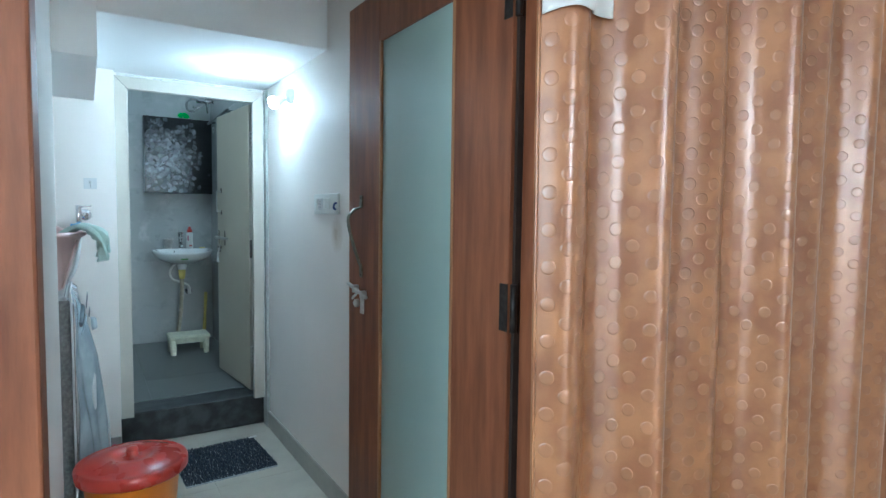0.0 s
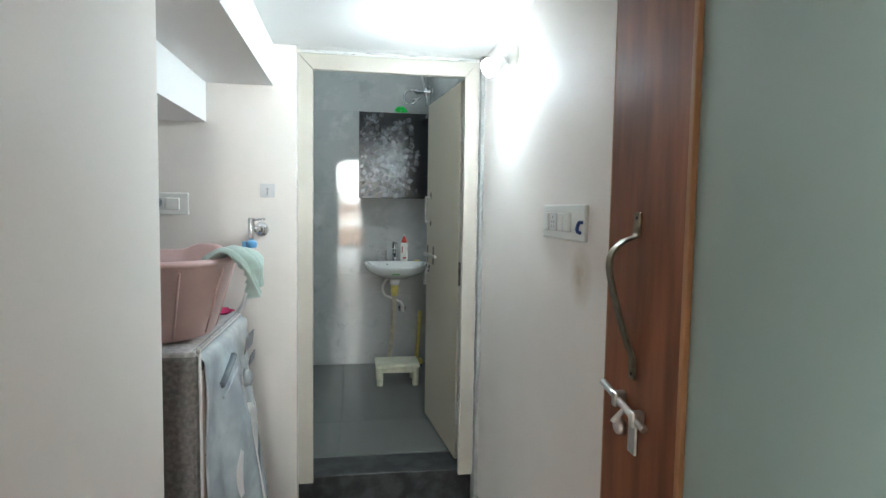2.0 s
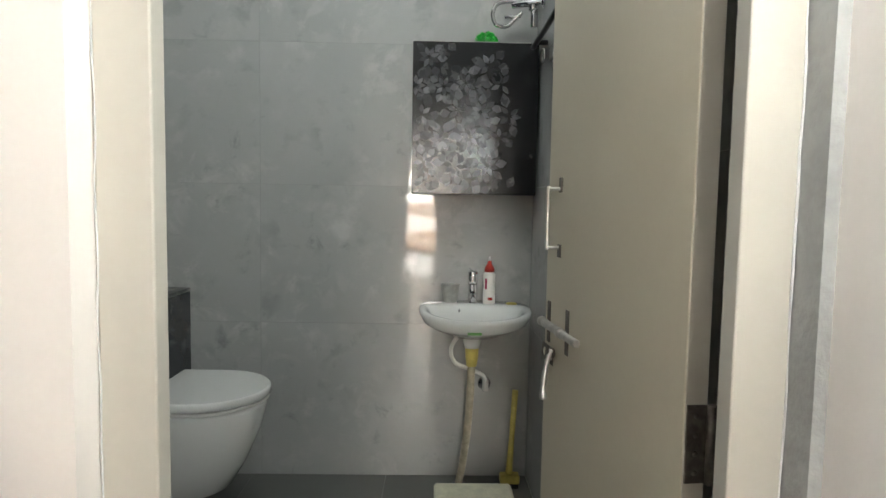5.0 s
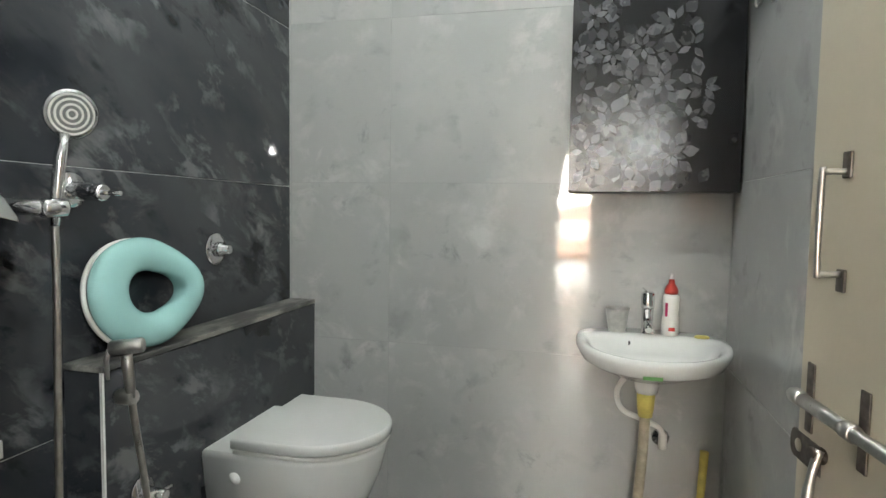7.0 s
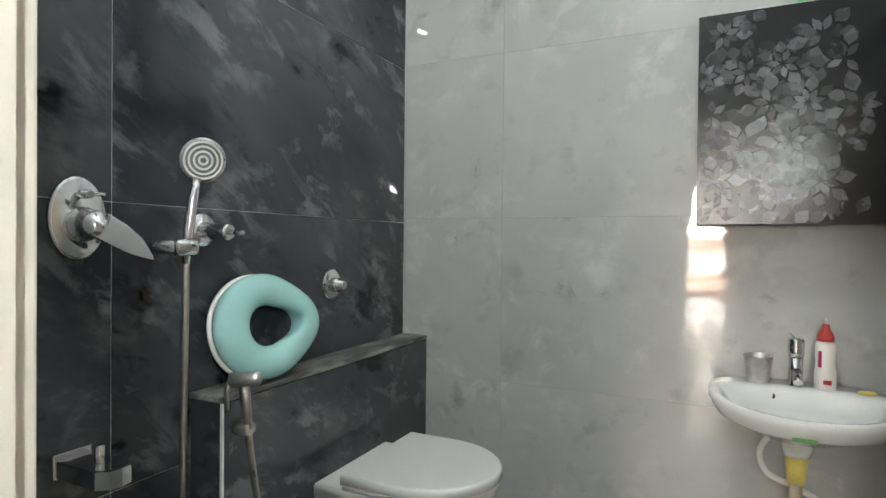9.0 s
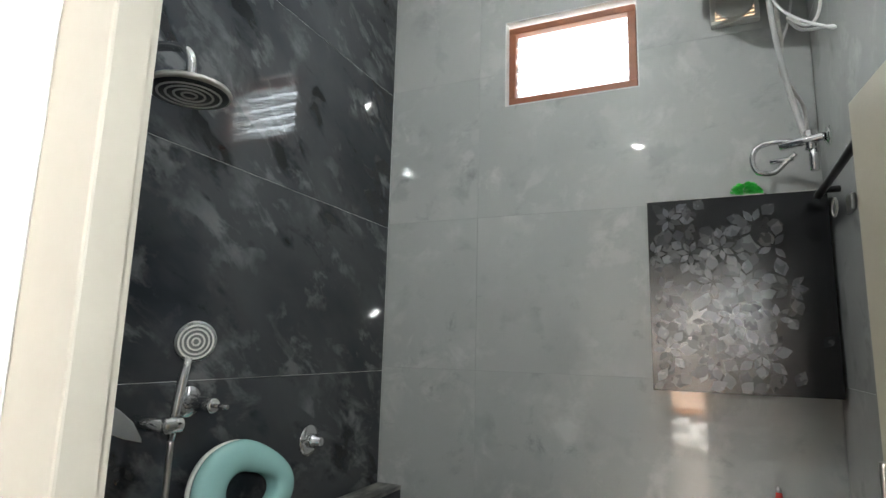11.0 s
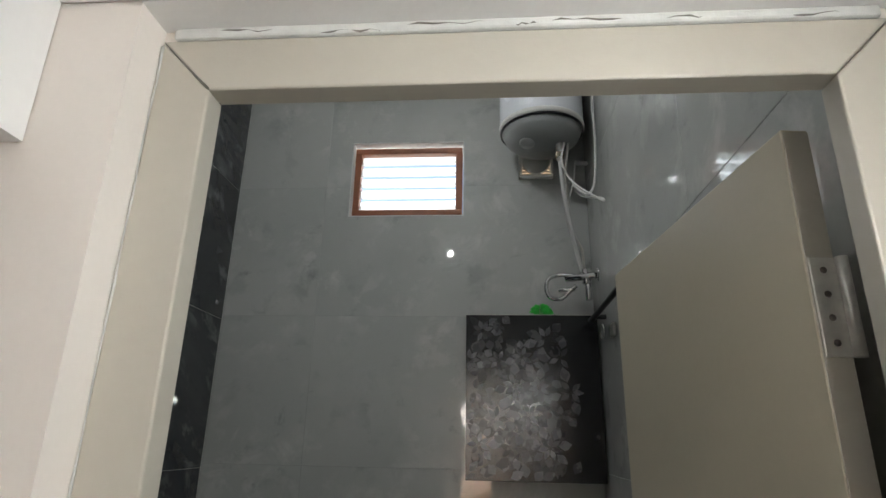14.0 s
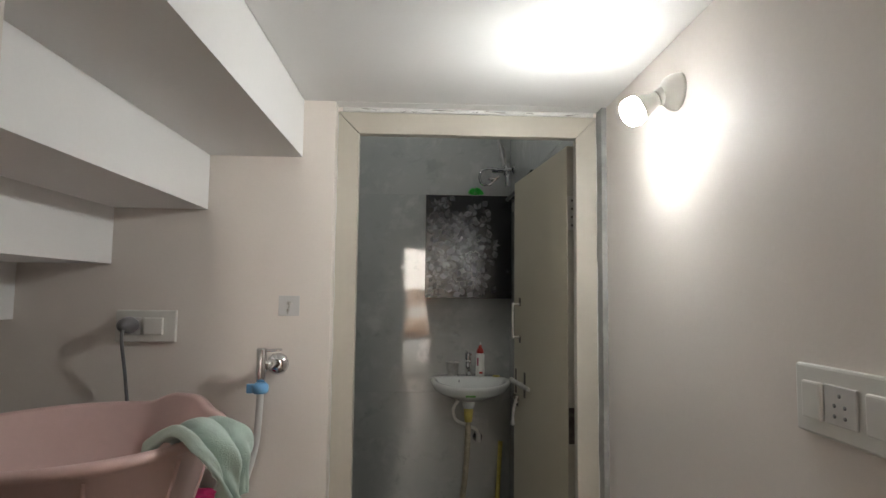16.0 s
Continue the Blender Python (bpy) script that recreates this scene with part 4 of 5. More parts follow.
def crumpled(name, label, center, size, mat, seed):
    bm = bmesh.new()
    bmesh.ops.create_icosphere(bm, subdivisions=4, radius=1.0)
    noise.seed_set(seed)
    for v in bm.verts:
        k = 1 + 0.35 * noise.noise(v.co * 2.1) + 0.18 * noise.noise(v.co * 5.3)
        v.co = Vector((center[0] + v.co.x * k * size[0], center[1] + v.co.y * k * size[1], max(center[2] - size[2] * 0.55, center[2] + v.co.z * k * size[2])))
    for f in bm.faces:
        f.smooth = True
    ob = link(name, bm, mat)
    return tagged(ob, label, "cloth")


crumpled("magenta_cloth", "crumpled magenta cloth lying on the machine cover", (-0.40, -0.19, 0.973), (0.10, 0.05, 0.018), MAGENTA, 4)
crumpled("floor_cloth", "crumpled pink and white cloth on the alcove floor", (-0.13, -0.11, 0.035), (0.05, 0.05, 0.045), MAGENTA, 9)


def wall_bulb():
    b = thing("wall_lamp", (0.725, -0.50, 1.915), "white angled bulb holder with a lit bulb on the wall", "lamp")
    o, d = Vector((0.725, -0.512, 1.915)), Vector((-0.86, 0.12, -0.48)).normalized()
    part("base", lathe([(0, 0), (0.039, 0), (0.039, 0.006), (0.036, 0.018), (0.027, 0.031), (0.014, 0.038), (0, 0.039)], o, (-1, 0, 0), 32), WPLASTIC, b)
    part("slot", box(-0.0035, 0.0035, -0.014, 0.014, -0.002, 0.002), BLACKP, b).matrix_world = Matrix.Translation(o + Vector((-0.030, 0.010, -0.021))) @ Matrix.Rotation(radians(35), 4, "X")
    s = o + Vector((-0.018, 0, 0))
    part("holder", sweep([s, s + d * 0.012, s + d * 0.026, s + d * 0.030], [0.016, 0.018, 0.0185, 0.017], 20), WPLASTIC, b)
    n = s + d * 0.0305
    part("bulb_housing", lathe([(0.0, 0.0), (0.015, 0.0), (0.018, 0.014), (0.0245, 0.030), (0.0285, 0.042), (0.0, 0.0422)], n, d, 28), WPLASTIC, b)
    bulb = part("bulb", lathe([(0.0, 0.0425), (0.0285, 0.0425), (0.0308, 0.050), (0.0308, 0.060), (0.0290, 0.0675), (0.0, 0.0676)], n, d, 28), BULBSIDE, b, "lit white bulb")
    part("bulb_front", lathe([(0.0, 0.0678), (0.0289, 0.0678), (0.0275, 0.0710), (0.019, 0.0765), (0.0, 0.0785)], n, d, 28), BULB, bulb)
    return b


wall_bulb()


# ---- bathroom things ----
def bath_door():
    d = thing("bathroom_door", (0.644, 0.072, 0.19), "cream laminate bathroom door standing open inwards", "door")
    H, u = Vector((0.650, 0.125, 0.0)), Vector((-0.062, 0.635, 0)).normalized()
    nv = Vector((-u.y, u.x, 0))
    if nv.x > 0:
        nv = -nv
    z = Vector((0, 0, 1))
    m = Matrix(((u.x, nv.x, 0, H.x), (u.y, nv.y, 0, H.y), (0, 0, 1, 0), (0, 0, 0, 1)))

    def put(bm):
        bm.transform(m)
        return bm
    part("leaf", put(box(0, 0.646, -0.033, 0, 0.195, 1.962, 0.002)), LEAFP, d)
    part("edge_strip", put(box(-0.0015, -0.0002, -0.032, -0.001, 0.197, 1.958)), FRAMEP, d, "paler cream edge strip")
    for zc, mat in ((1.745, HINGE), (1.08, RUST), (0.42, HINGE)):
        h = part("hinge", put(box(-0.0045, -0.0018, -0.031, -0.002, zc - 0.055, zc + 0.055, 0.001)), mat, d, "screwed butt hinge")
        part("knuckle", put(sweep([(-0.008, -0.036, zc - 0.055), (-0.008, -0.036, zc + 0.055)], 0.0065, 12)), mat, h)
        for dz in (-0.04, -0.013, 0.013, 0.04):
            part("screw", put(lathe([(0, 0), (0.004, 0), (0.0035, 0.0012), (0, 0.0014)], (-0.0046, -0.016, zc + dz), (-1, 0, 0), 10)), RUST, h)
    bar = smooth_path([(0.550, 0.004, 1.444), (0.552, 0.026, 1.444), (0.552, 0.031, 1.438), (0.552, 0.031, 1.318), (0.552, 0.026, 1.311), (0.550, 0.004, 1.311)], 6)
    hd = part("handle", put(sweep(bar, 0.0042, 10)), STEEL, d, "steel D-shaped handle")
    for z0, z1 in ((1.436, 1.470), (1.288, 1.318)):
        part("mount", put(box(0.540, 0.560, 0.0, 0.004, z0, z1, 0.0015)), RUST, hd)
    b = part("tower_bolt", put(rod((0.376, 0.017, 1.128), (0.634, 0.017, 1.128), 0.0085)), STEEL, d, "chrome tower bolt")
    for uu in (0.480, 0.612):
        part("staple", put(box(uu - 0.010, uu + 0.010, 0.0, 0.003, 1.078, 1.178, 0.001)), RUST, b)
        part("guide", put(sweep([(uu - 0.011, 0.017, 1.128), (uu - 0.010, 0.017, 1.128), (uu + 0.010, 0.017, 1.128), (uu + 0.011, 0.017, 1.128)], [0.009, 0.0115, 0.0115, 0.009], 14)), STEEL, b)
    part("bolt_sleeve", put(rod((0.49, 0.017, 1.128), (0.60, 0.017, 1.128), 0.0098)), STEEL, b)
    lat = plate([(0.575, -0.021), (0.655, -0.021)] + [(0.655 + 0.012 * math.sin(q), -0.021 * math.cos(q)) for q in (math.pi * k / 8 for k in range(1, 8))] + [(0.655, 0.021), (0.575, 0.021)], 0.003, (0, 0.0005, 1.048), (1, 0, 0), (0, 0, 1))
    l = part("latch", put(lat), RUST, d, "worn flat latch plate")
    part("latch_eye", put(lathe([(0, 0), (0.010, 0), (0.009, 0.0012), (0, 0.0012)], (0.640, 0.0008, 1.048), (0, 1, 0), 18)), LEAFP, l)
    part("latch_screw", put(lathe([(0, 0), (0.006, 0), (0.005, 0.006), (0, 0.008)], (0.585, 0.0008, 1.045), (0, 1, 0), 14)), STEEL, l)
    part("hasp", put(sweep(smooth_path([(0.560, 0.010, 1.072), (0.556, 0.020, 1.045), (0.546, 0.030, 1.005), (0.536, 0.034, 0.975), (0.532, 0.034, 0.962)], 5), [0.006] * 8 + [0.0075] * 7 + [0.010] * 5 + [0.004], 8)), STEEL, l)
    part("hasp_collar", put(rod((0.566, 0.001, 1.062), (0.566, 0.020, 1.062), 0.012)), RUST, l)
    return d


bath_door()

# ledge that hides the cistern
LX, LY, LZ = -0.760, 0.864, 1.030
ledge = setting("cistern_ledge", box(XL, LX - 0.010, LY + 0.010, YB, ZF, LZ - 0.016), MORTAR, "dark tiled ledge hiding the cistern", "ledge")
part("ledge_front", box(LX - 0.0095, LX, LY + 0.002, YB - 0.001, ZF, LZ - 0.017, 0.001), DARK_TILE, ledge)
part("ledge_end", box(XL + 0.001, LX - 0.0015, LY, LY + 0.0095, ZF, LZ - 0.017, 0.001), DARK_TILE, ledge)
part("ledge_top", box(XL + 0.001, LX + 0.003, LY - 0.004, YB - 0.001, LZ - 0.0155, LZ, 0.003), LEDGE, ledge, "stained pale-worn stone ledge top")
part("edge_trim", box(LX - 0.006, LX + 0.0015, LY - 0.0015, LY + 0.004, ZF, LZ - 0.016), MORTAR, ledge)


def toilet():
    t = thing("toilet", (-0.76, 1.40, 0.38), "white wall-hung toilet with a closed lid", "toilet")
    yc = 1.40

    def d_shape(xb, xf, half, n=20):
        pts = [(xb, yc - half)]
        cx = xf - half * 1.08
        pts += [(cx + (xf - cx) * math.sin(a), yc - half * math.cos(a)) for a in (math.pi * k / n for k in range(n + 1))]
        return pts + [(xb, yc + half)]

    def loft(levels):
        bm = bmesh.new()
        rings = [[bm.verts.new((x, y, z)) for x, y in d_shape(xb, xf, h)] for xb, xf, h, z in levels]
        for a, b in zip(rings, rings[1:]):
            for k in range(len(a)):
                bm.faces.new((a[k], a[(k + 1) % len(a)], b[(k + 1) % len(a)], b[k])).smooth = True
        bm.faces.new(rings[0][::-1])
        bm.faces.new(rings[-1])
        return bm
    part("bowl", loft([(-0.759, -0.46, 0.10, 0.365), (-0.759, -0.41, 0.138, 0.39), (-0.759, -0.355, 0.170, 0.48), (-0.759, -0.305, 0.190, 0.60), (-0.759, -0.285, 0.200, 0.685), (-0.759, -0.287, 0.199, 0.697), (-0.759, -0.295, 0.191, 0.701)]), PORCELAIN, t)
    part("seat", loft([(-0.660, -0.284, 0.198, 0.702), (-0.660, -0.278, 0.202, 0.705), (-0.660, -0.278, 0.202, 0.712), (-0.660, -0.282, 0.199, 0.714)]), WPLASTIC, t)
    part("lid", loft([(-0.662, -0.278, 0.202, 0.717), (-0.664, -0.272, 0.206, 0.720), (-0.665, -0.272, 0.206, 0.741), (-0.664, -0.274, 0.204, 0.745), (-0.661, -0.280, 0.200, 0.748)]), PORCELAIN, t, "closed white lid")
    for s in (-1, 1):
        part("lid_hinge", rod((-0.677, yc + s * 0.08 - 0.03, 0.714), (-0.677, yc + s * 0.08 + 0.03, 0.714), 0.011), WPLASTIC, t)
    part("side_cap", lathe([(0, 0), (0.020, 0), (0.018, 0.003), (0, 0.004)], (-0.66, yc - 0.191, 0.63), (0, -1, -0.1), 20), PORCELAIN, t)


toilet()


def training_seat():
    """A child's ring seat that leans against the wall on the ledge."""
    s = thing("training_seat", (-0.80, 1.05, LZ), "mint green child toilet seat ring leaning on the wall", "toilet seat")
    bm = bmesh.new()
    n, sides = 72, 16
    tilt = Matrix.Translation((-0.800, 1.054, LZ + 0.141)) @ Matrix.Rotation(radians(-11), 4, "Y")

    def middle(a):
        """Centre line and half width of the egg-shaped ring, pointed towards the back wall."""
        point, back = max(0.0, math.cos(a)) ** 4, max(0.0, -math.cos(a)) ** 2
        return point, 0.096 + 0.050 * point + 0.028 * back, 0.043 - 0.001 * point + 0.010 * back
    rings = []
    for k in range(n):
        a = 2 * math.pi * k / n
        point, r, w = middle(a)
        ctr = Vector((0, r * math.cos(a), (r - 0.02 * point) * math.sin(a)))
        out = Vector((0, math.cos(a), math.sin(a)))
        ring = []
        for q in range(sides):
            b = 2 * math.pi * q / sides
            ring.append(bm.verts.new(tilt @ (ctr + out * w * math.cos(b) + Vector((0.030 * math.sin(b) + (0.018 * point * (1 - 0.5 * math.cos(b)) if math.sin(b) > 0 else 0), 0, 0)))))
        rings.append(ring)
    for k in range(n):
        a, b = rings[k], rings[(k + 1) % n]
        for q in range(sides):
            bm.faces.new((a[q], a[(q + 1) % sides], b[(q + 1) % sides], b[q])).smooth = True
    part("ring", bm, MINT, s)
    rim = []
    for k in range(n + 1):
        a = 2 * math.pi * k / n
        point, r, w = middle(a)
        rim.append(tilt @ Vector((-0.022, (r + w - 0.004) * math.cos(a), (r + w - 0.004 - 0.02 * point) * math.sin(a))))
    part("rim_seal", sweep(rim, 0.006, 8, caps=False), WPLASTIC, s, "pale rubber rim")


training_seat()


def flush_valve():
    f = thing("flush_valve", (XL, 1.420, 1.254), "round chrome flush valve on the dark tiles", "valve")
    part("rosette", lathe([(0, 0), (0.052, 0), (0.050, 0.005), (0.03, 0.009), (0, 0.009)], (XL + 0.0005, 1.420, 1.254), (1, 0, 0), 36), CHROME, f)
    part("push_button", lathe([(0, 0), (0.024, 0), (0.023, 0.018), (0.016, 0.022), (0.015, 0.042), (0.012, 0.045), (0, 0.045)], (XL + 0.009, 1.420, 1.254), (1, 0, 0), 24), CHROME, f)
    part("pin", rod((XL + 0.02, 1.36, 1.258), (XL + 0.02, 1.40, 1.256), 0.004), CHROME, f)


flush_valve()


def shower_mixer():
    s = thing("shower_mixer", (XL, 0.59, 1.44), "oval chrome shower mixer plate with a lever", "shower mixer")
    part("plate", lathe([(0, 0), (0.084, 0), (0.082, 0.006), (0.075, 0.009), (0, 0.009)], (XL + 0.0005, 0.592, 1.436), (1, 0, 0), 44, squash=(1.0, 0.69)), CHROME, s)
    part("hub", lathe([(0, 0), (0.036, 0), (0.034, 0.012), (0.029, 0.014), (0.029, 0.036), (0.026, 0.040), (0.024, 0.062), (0, 0.064)], (XL + 0.009, 0.596, 1.424), (1, 0, 0), 28), CHROME, s)
    lever = plate([(-0.024, -0.020), (-0.008, -0.027), (0.03, -0.026), (0.07, -0.022), (0.112, -0.010), (0.106, -0.002), (0.07, 0.018), (0.03, 0.026), (-0.008, 0.026), (-0.024, 0.018)], 0.008, (XL + 0.064, 0.606, 1.418), (0.25, 0.80, -0.52), (0.0, 0.55, 0.83), 0.002)
    part("lever", lever, CHROME, s)
    part("diverter", rod((XL + 0.01, 0.590, 1.482), (XL + 0.045, 0.590, 1.482), 0.009), CHROME, s)
    part("diverter_pin", rod((XL + 0.040, 0.572, 1.484), (XL + 0.040, 0.622, 1.484), 0.0045), CHROME, s)


shower_mixer()


FACEG = material("grey_shower_face", (0.20, 0.21, 0.20), 0.5, vary=0.15, scale=60)


def hand_shower():
    s = thing("hand_shower", (XL, 0.85, 1.40), "chrome hand shower on a wall bracket with its hose", "hand shower")
    part("rosette", lathe([(0, 0), (0.042, 0), (0.039, 0.007), (0, 0.008)], (XL + 0.0005, 0.893, 1.420), (1, 0, 0), 24), CHROME, s)
    part("outlet", rod((XL + 0.006, 0.893, 1.420), (XL + 0.096, 0.894, 1.415), 0.020), CHROME, s)
    part("outlet_pin", rod((XL + 0.096, 0.894, 1.415), (XL + 0.134, 0.899, 1.414), 0.006), CHROME, s)
    part("bracket_arm", rod((XL, 0.735, 1.384), (XL + 0.080, 0.764, 1.379), 0.017), CHROME, s)
    part("bracket", sweep([(XL + 0.077, 0.752, 1.379), (XL + 0.080, 0.757, 1.379), (XL + 0.086, 0.797, 1.380), (XL + 0.087, 0.802, 1.380)], [0.017, 0.020, 0.020, 0.017], 18), CHROME, s)
    grip = part("grip", sweep([(XL + 0.075, 0.786, 1.342), (XL + 0.076, 0.791, 1.41), (XL + 0.078, 0.800, 1.484), (XL + 0.082, 0.809, 1.535)], [0.009, 0.0115, 0.0125, 0.010], 14), CHROME, s)
    hc, hx = Vector((XL + 0.086, 0.820, 1.576)), Vector((0.86, -0.46, -0.18))
    head = part("head", lathe([(0, -0.012), (0.03, -0.014), (0.050, -0.006), (0.052, 0.004), (0.048, 0.008), (0, 0.008)], hc, hx, 36), CHROME, s, "round ringed shower head")
    part("face_plate", lathe([(0, 0.0), (0.045, 0.0), (0.0445, 0.0015), (0, 0.0015)], hc + hx.normalized() * 0.0082, hx, 32), FACEG, head, "grey face plate")
    for r in (0.006, 0.017, 0.028, 0.038):
        part("nozzle_ring", hoop(hc + hx.normalized() * 0.0098, hx, r + 0.003, 0.0026), WPLASTIC, head)
    part("hose", sweep(smooth_path([(XL + 0.075, 0.786, 1.345), (XL + 0.076, 0.785, 1.22), (XL + 0.072, 0.784, 0.95), (XL + 0.07, 0.780, 0.65), (XL + 0.075, 0.77, 0.42), (XL + 0.07, 0.73, 0.36), (XL + 0.055, 0.70, 0.5), (XL + 0.045, 0.69, 0.8)], 10), 0.0075, 10), STEEL, s, "steel shower hose")


hand_shower()


def bath_spout():
    s = thing("bath_spout", (XL, 0.58, 0.95), "flat chrome wall spout with a diverter knob", "spout")
    part("body", plate([(0, -0.034), (0.13, -0.036), (0.152, -0.02), (0.155, 0.0), (0.152, 0.02), (0.13, 0.036), (0, 0.034)], 0.034, (XL + 0.002, 0.580, 0.940), (1, 0, 0), (0, 1, 0), 0.005), CHROME, s)
    part("back_plate", box(XL + 0.0005, XL + 0.012, 0.542, 0.618, 0.934, 0.984, 0.003), CHROME, s)
    part("knob", rod((XL + 0.09, 0.580, 0.972), (XL + 0.09, 0.580, 1.006), 0.010), CHROME, s)


bath_spout()


def jet_spray():
    j = thing("jet_spray", (LX, 0.91, 1.03), "chrome health faucet spray hung on the ledge", "spray")
    part("head", rod((LX + 0.014, 0.872, 1.070), (LX + 0.078, 0.903, 1.076), 0.017), STEEL, j)
    part("trigger", sweep([(LX + 0.016, 0.868, 1.068), (LX + 0.010, 0.866, 1.045), (LX + 0.012, 0.868, 1.000)], [0.005, 0.006, 0.004], 10), STEEL, j)
    part("grip", sweep([(LX + 0.037, 0.893, 1.062), (LX + 0.037, 0.900, 1.01), (LX + 0.037, 0.907, 0.95)], [0.013, 0.012, 0.010], 14), STEEL, j)
    part("bracket", rod((LX, 0.908, 0.950), (LX + 0.046, 0.908, 0.950), 0.018), STEEL, j)
    part("hose", sweep(smooth_path([(LX + 0.037, 0.907, 0.955), (LX + 0.04, 0.915, 0.88), (LX + 0.04, 0.935, 0.77), (LX + 0.036, 0.955, 0.66), (LX + 0.04, 0.962, 0.56), (LX + 0.05, 0.955, 0.46), (LX + 0.045, 0.96, 0.56), (LX + 0.042, 0.972, 0.665)], 8), 0.008, 10), STEEL, j)
    part("rosette", lathe([(0, 0), (0.036, 0), (0.034, 0.006), (0, 0.007)], (LX + 0.0005, 0.972, 0.695), (1, 0, 0), 26), CHROME, j)
    part("angle_valve", rod((LX + 0.006, 0.972, 0.695), (LX + 0.07, 0.974, 0.690), 0.015), CHROME, j)
    part("valve_pin", rod((LX + 0.05, 0.974, 0.695), (LX + 0.05, 1.015, 0.695), 0.005), CHROME, j)


jet_spray()


def rain_shower():
    r = thing("rain_shower", (XL, 0.62, 2.22), "round overhead shower on a curved wall arm", "shower")
    c = Vector((-0.60, 0.575, 2.095))
    part("arm", sweep(smooth_path([(XL, 0.575, 2.20), (-0.75, 0.575, 2.225), (-0.655, 0.575, 2.21), (-0.61, 0.575, 2.18), (-0.60, 0.575, 2.115)], 8), 0.011, 14), CHROME, r)
    part("flange", lathe([(0, 0), (0.03, 0), (0.026, 0.008), (0, 0.01)], (XL + 0.0005, 0.575, 2.20), (1, 0, 0), 24), CHROME, r)
    h = part("head", lathe([(0, 0.028), (0.02, 0.028), (0.035, 0.016), (0.081, 0.010), (0.086, 0.003), (0.083, -0.004), (0, -0.004)], c, sides=40), STEEL, r)
    part("face_plate", lathe([(0, -0.0065), (0.078, -0.0065), (0.080, -0.0042), (0, -0.0042)], c, sides=40), BLACKP, h)
    for q in (0.012, 0.028, 0.044, 0.060):
        part("nozzle_ring", hoop(c + Vector((0, 0, -0.0068)), (0, 0, -1), q + 0.003, 0.0026), GPLASTIC, h)


rain_shower()


def wash_basin():
    b = thing("wash_basin", (0.478, YB, 0.86), "white oval wall-hung wash basin with a green sticker", "basin")
    cx, cy = 0.486, 1.712

    def outline(s, zz, dy=0.0, back=1.0):
        pts = []
        for k in range(48):
            a = 2 * math.pi * k / 48
            c, q = math.cos(a), math.sin(a)
            x = 0.232 * s * math.copysign(abs(c) ** 0.9, c)
            y = 0.192 * s * q if q < 0 else 0.187 * (back if back else s) * abs(q) ** 0.55
            pts.append((cx + x, min(YB - 0.001, cy + dy + y), zz + (0.022 * min(0.0, q) if zz > 0.93 else 0.0)))
        return pts
    bm = bmesh.new()
    levels = [outline(0.24, 0.862, 0.03, 0.6), outline(0.40, 0.868, 0.02, 0.8), outline(0.72, 0.90, 0.01, 1.0), outline(0.93, 0.940, 0, 1.0), outline(1.0, 0.972, 0, 1.0), outline(1.0, 0.984, 0, 1.0), outline(0.975, 0.991, 0, 0.99), outline(0.90, 0.990, -0.004, 0.45),
              outline(0.84, 0.980, -0.008, 0.36), outline(0.72, 0.935, -0.012, 0.30), outline(0.50, 0.905, -0.012, 0.22), outline(0.15, 0.897, -0.012, 0.1)]
    rings = [[bm.verts.new(p) for p in l] for l in levels]
    for a, c in zip(rings, rings[1:]):
        for k in range(48):
            bm.faces.new((a[k], a[(k + 1) % 48], c[(k + 1) % 48], c[k])).smooth = True
    bm.faces.new(rings[0][::-1])
    bm.faces.new(rings[-1])
    body = part("bowl", bm, PORCELAIN, b)
    part("overflow", lathe([(0, 0), (0.012, 0), (0.011, 0.003), (0.006, 0.003), (0, 0.001)], (0.419, 1.7685, 0.966), (0, -1, 0.35), 18), CHROME, b)
    part("overflow_hole", lathe([(0, 0), (0.0078, 0), (0.0078, 0.0036), (0, 0.0036)], (0.419, 1.7685, 0.966), (0, -1, 0.35), 16), BLACKP, b)
    part("sticker", box(0.445, 0.499, 1.5265, 1.5295, 0.914, 0.924), LABELD, b, "small green sticker")
    part("waste_cup", lathe([(0, 0), (0.034, 0), (0.038, 0.02), (0.038, 0.045), (0, 0.045)], (0.478, 1.735, 0.818), sides=24), PORCELAIN, b)
    part("waste_coupling", lathe([(0, 0), (0.022, 0), (0.026, 0.03), (0.029, 0.075), (0.029, 0.08), (0, 0.08)], (0.478, 1.74, 0.738), sides=20), YPLASTIC, b, "yellowed plastic coupling")
    part("waste_hose", sweep(smooth_path([(0.478, 1.74, 0.745), (0.474, 1.745, 0.60), (0.466, 1.76, 0.45), (0.452, 1.79, 0.30), (0.437, 1.805, 0.20), (0.437, 1.805, ZF)], 8), 0.0165, 12), PIPEP, b, "dirty cream waste hose")
    part("supply_hose", sweep(smooth_path([(0.46, 1.80, 0.88), (0.415, 1.80, 0.84), (0.392, 1.80, 0.79), (0.41, 1.80, 0.735), (0.47, 1.81, 0.705), (0.53, 1.825, 0.675), (0.548, 1.84, 0.645)], 8), 0.009, 10), WPLASTIC, b, "white supply hose")
    part("stop_cock", lathe([(0, 0), (0.03, 0), (0.028, 0.006), (0.012, 0.01), (0.012, 0.05), (0, 0.05)], (0.548, YB - 0.0005, 0.615), (0, -1, 0), 22), CHROME, b)
    part("cock_body", rod((0.548, 1.845, 0.595), (0.548, 1.845, 0.65), 0.014), WPLASTIC, b)
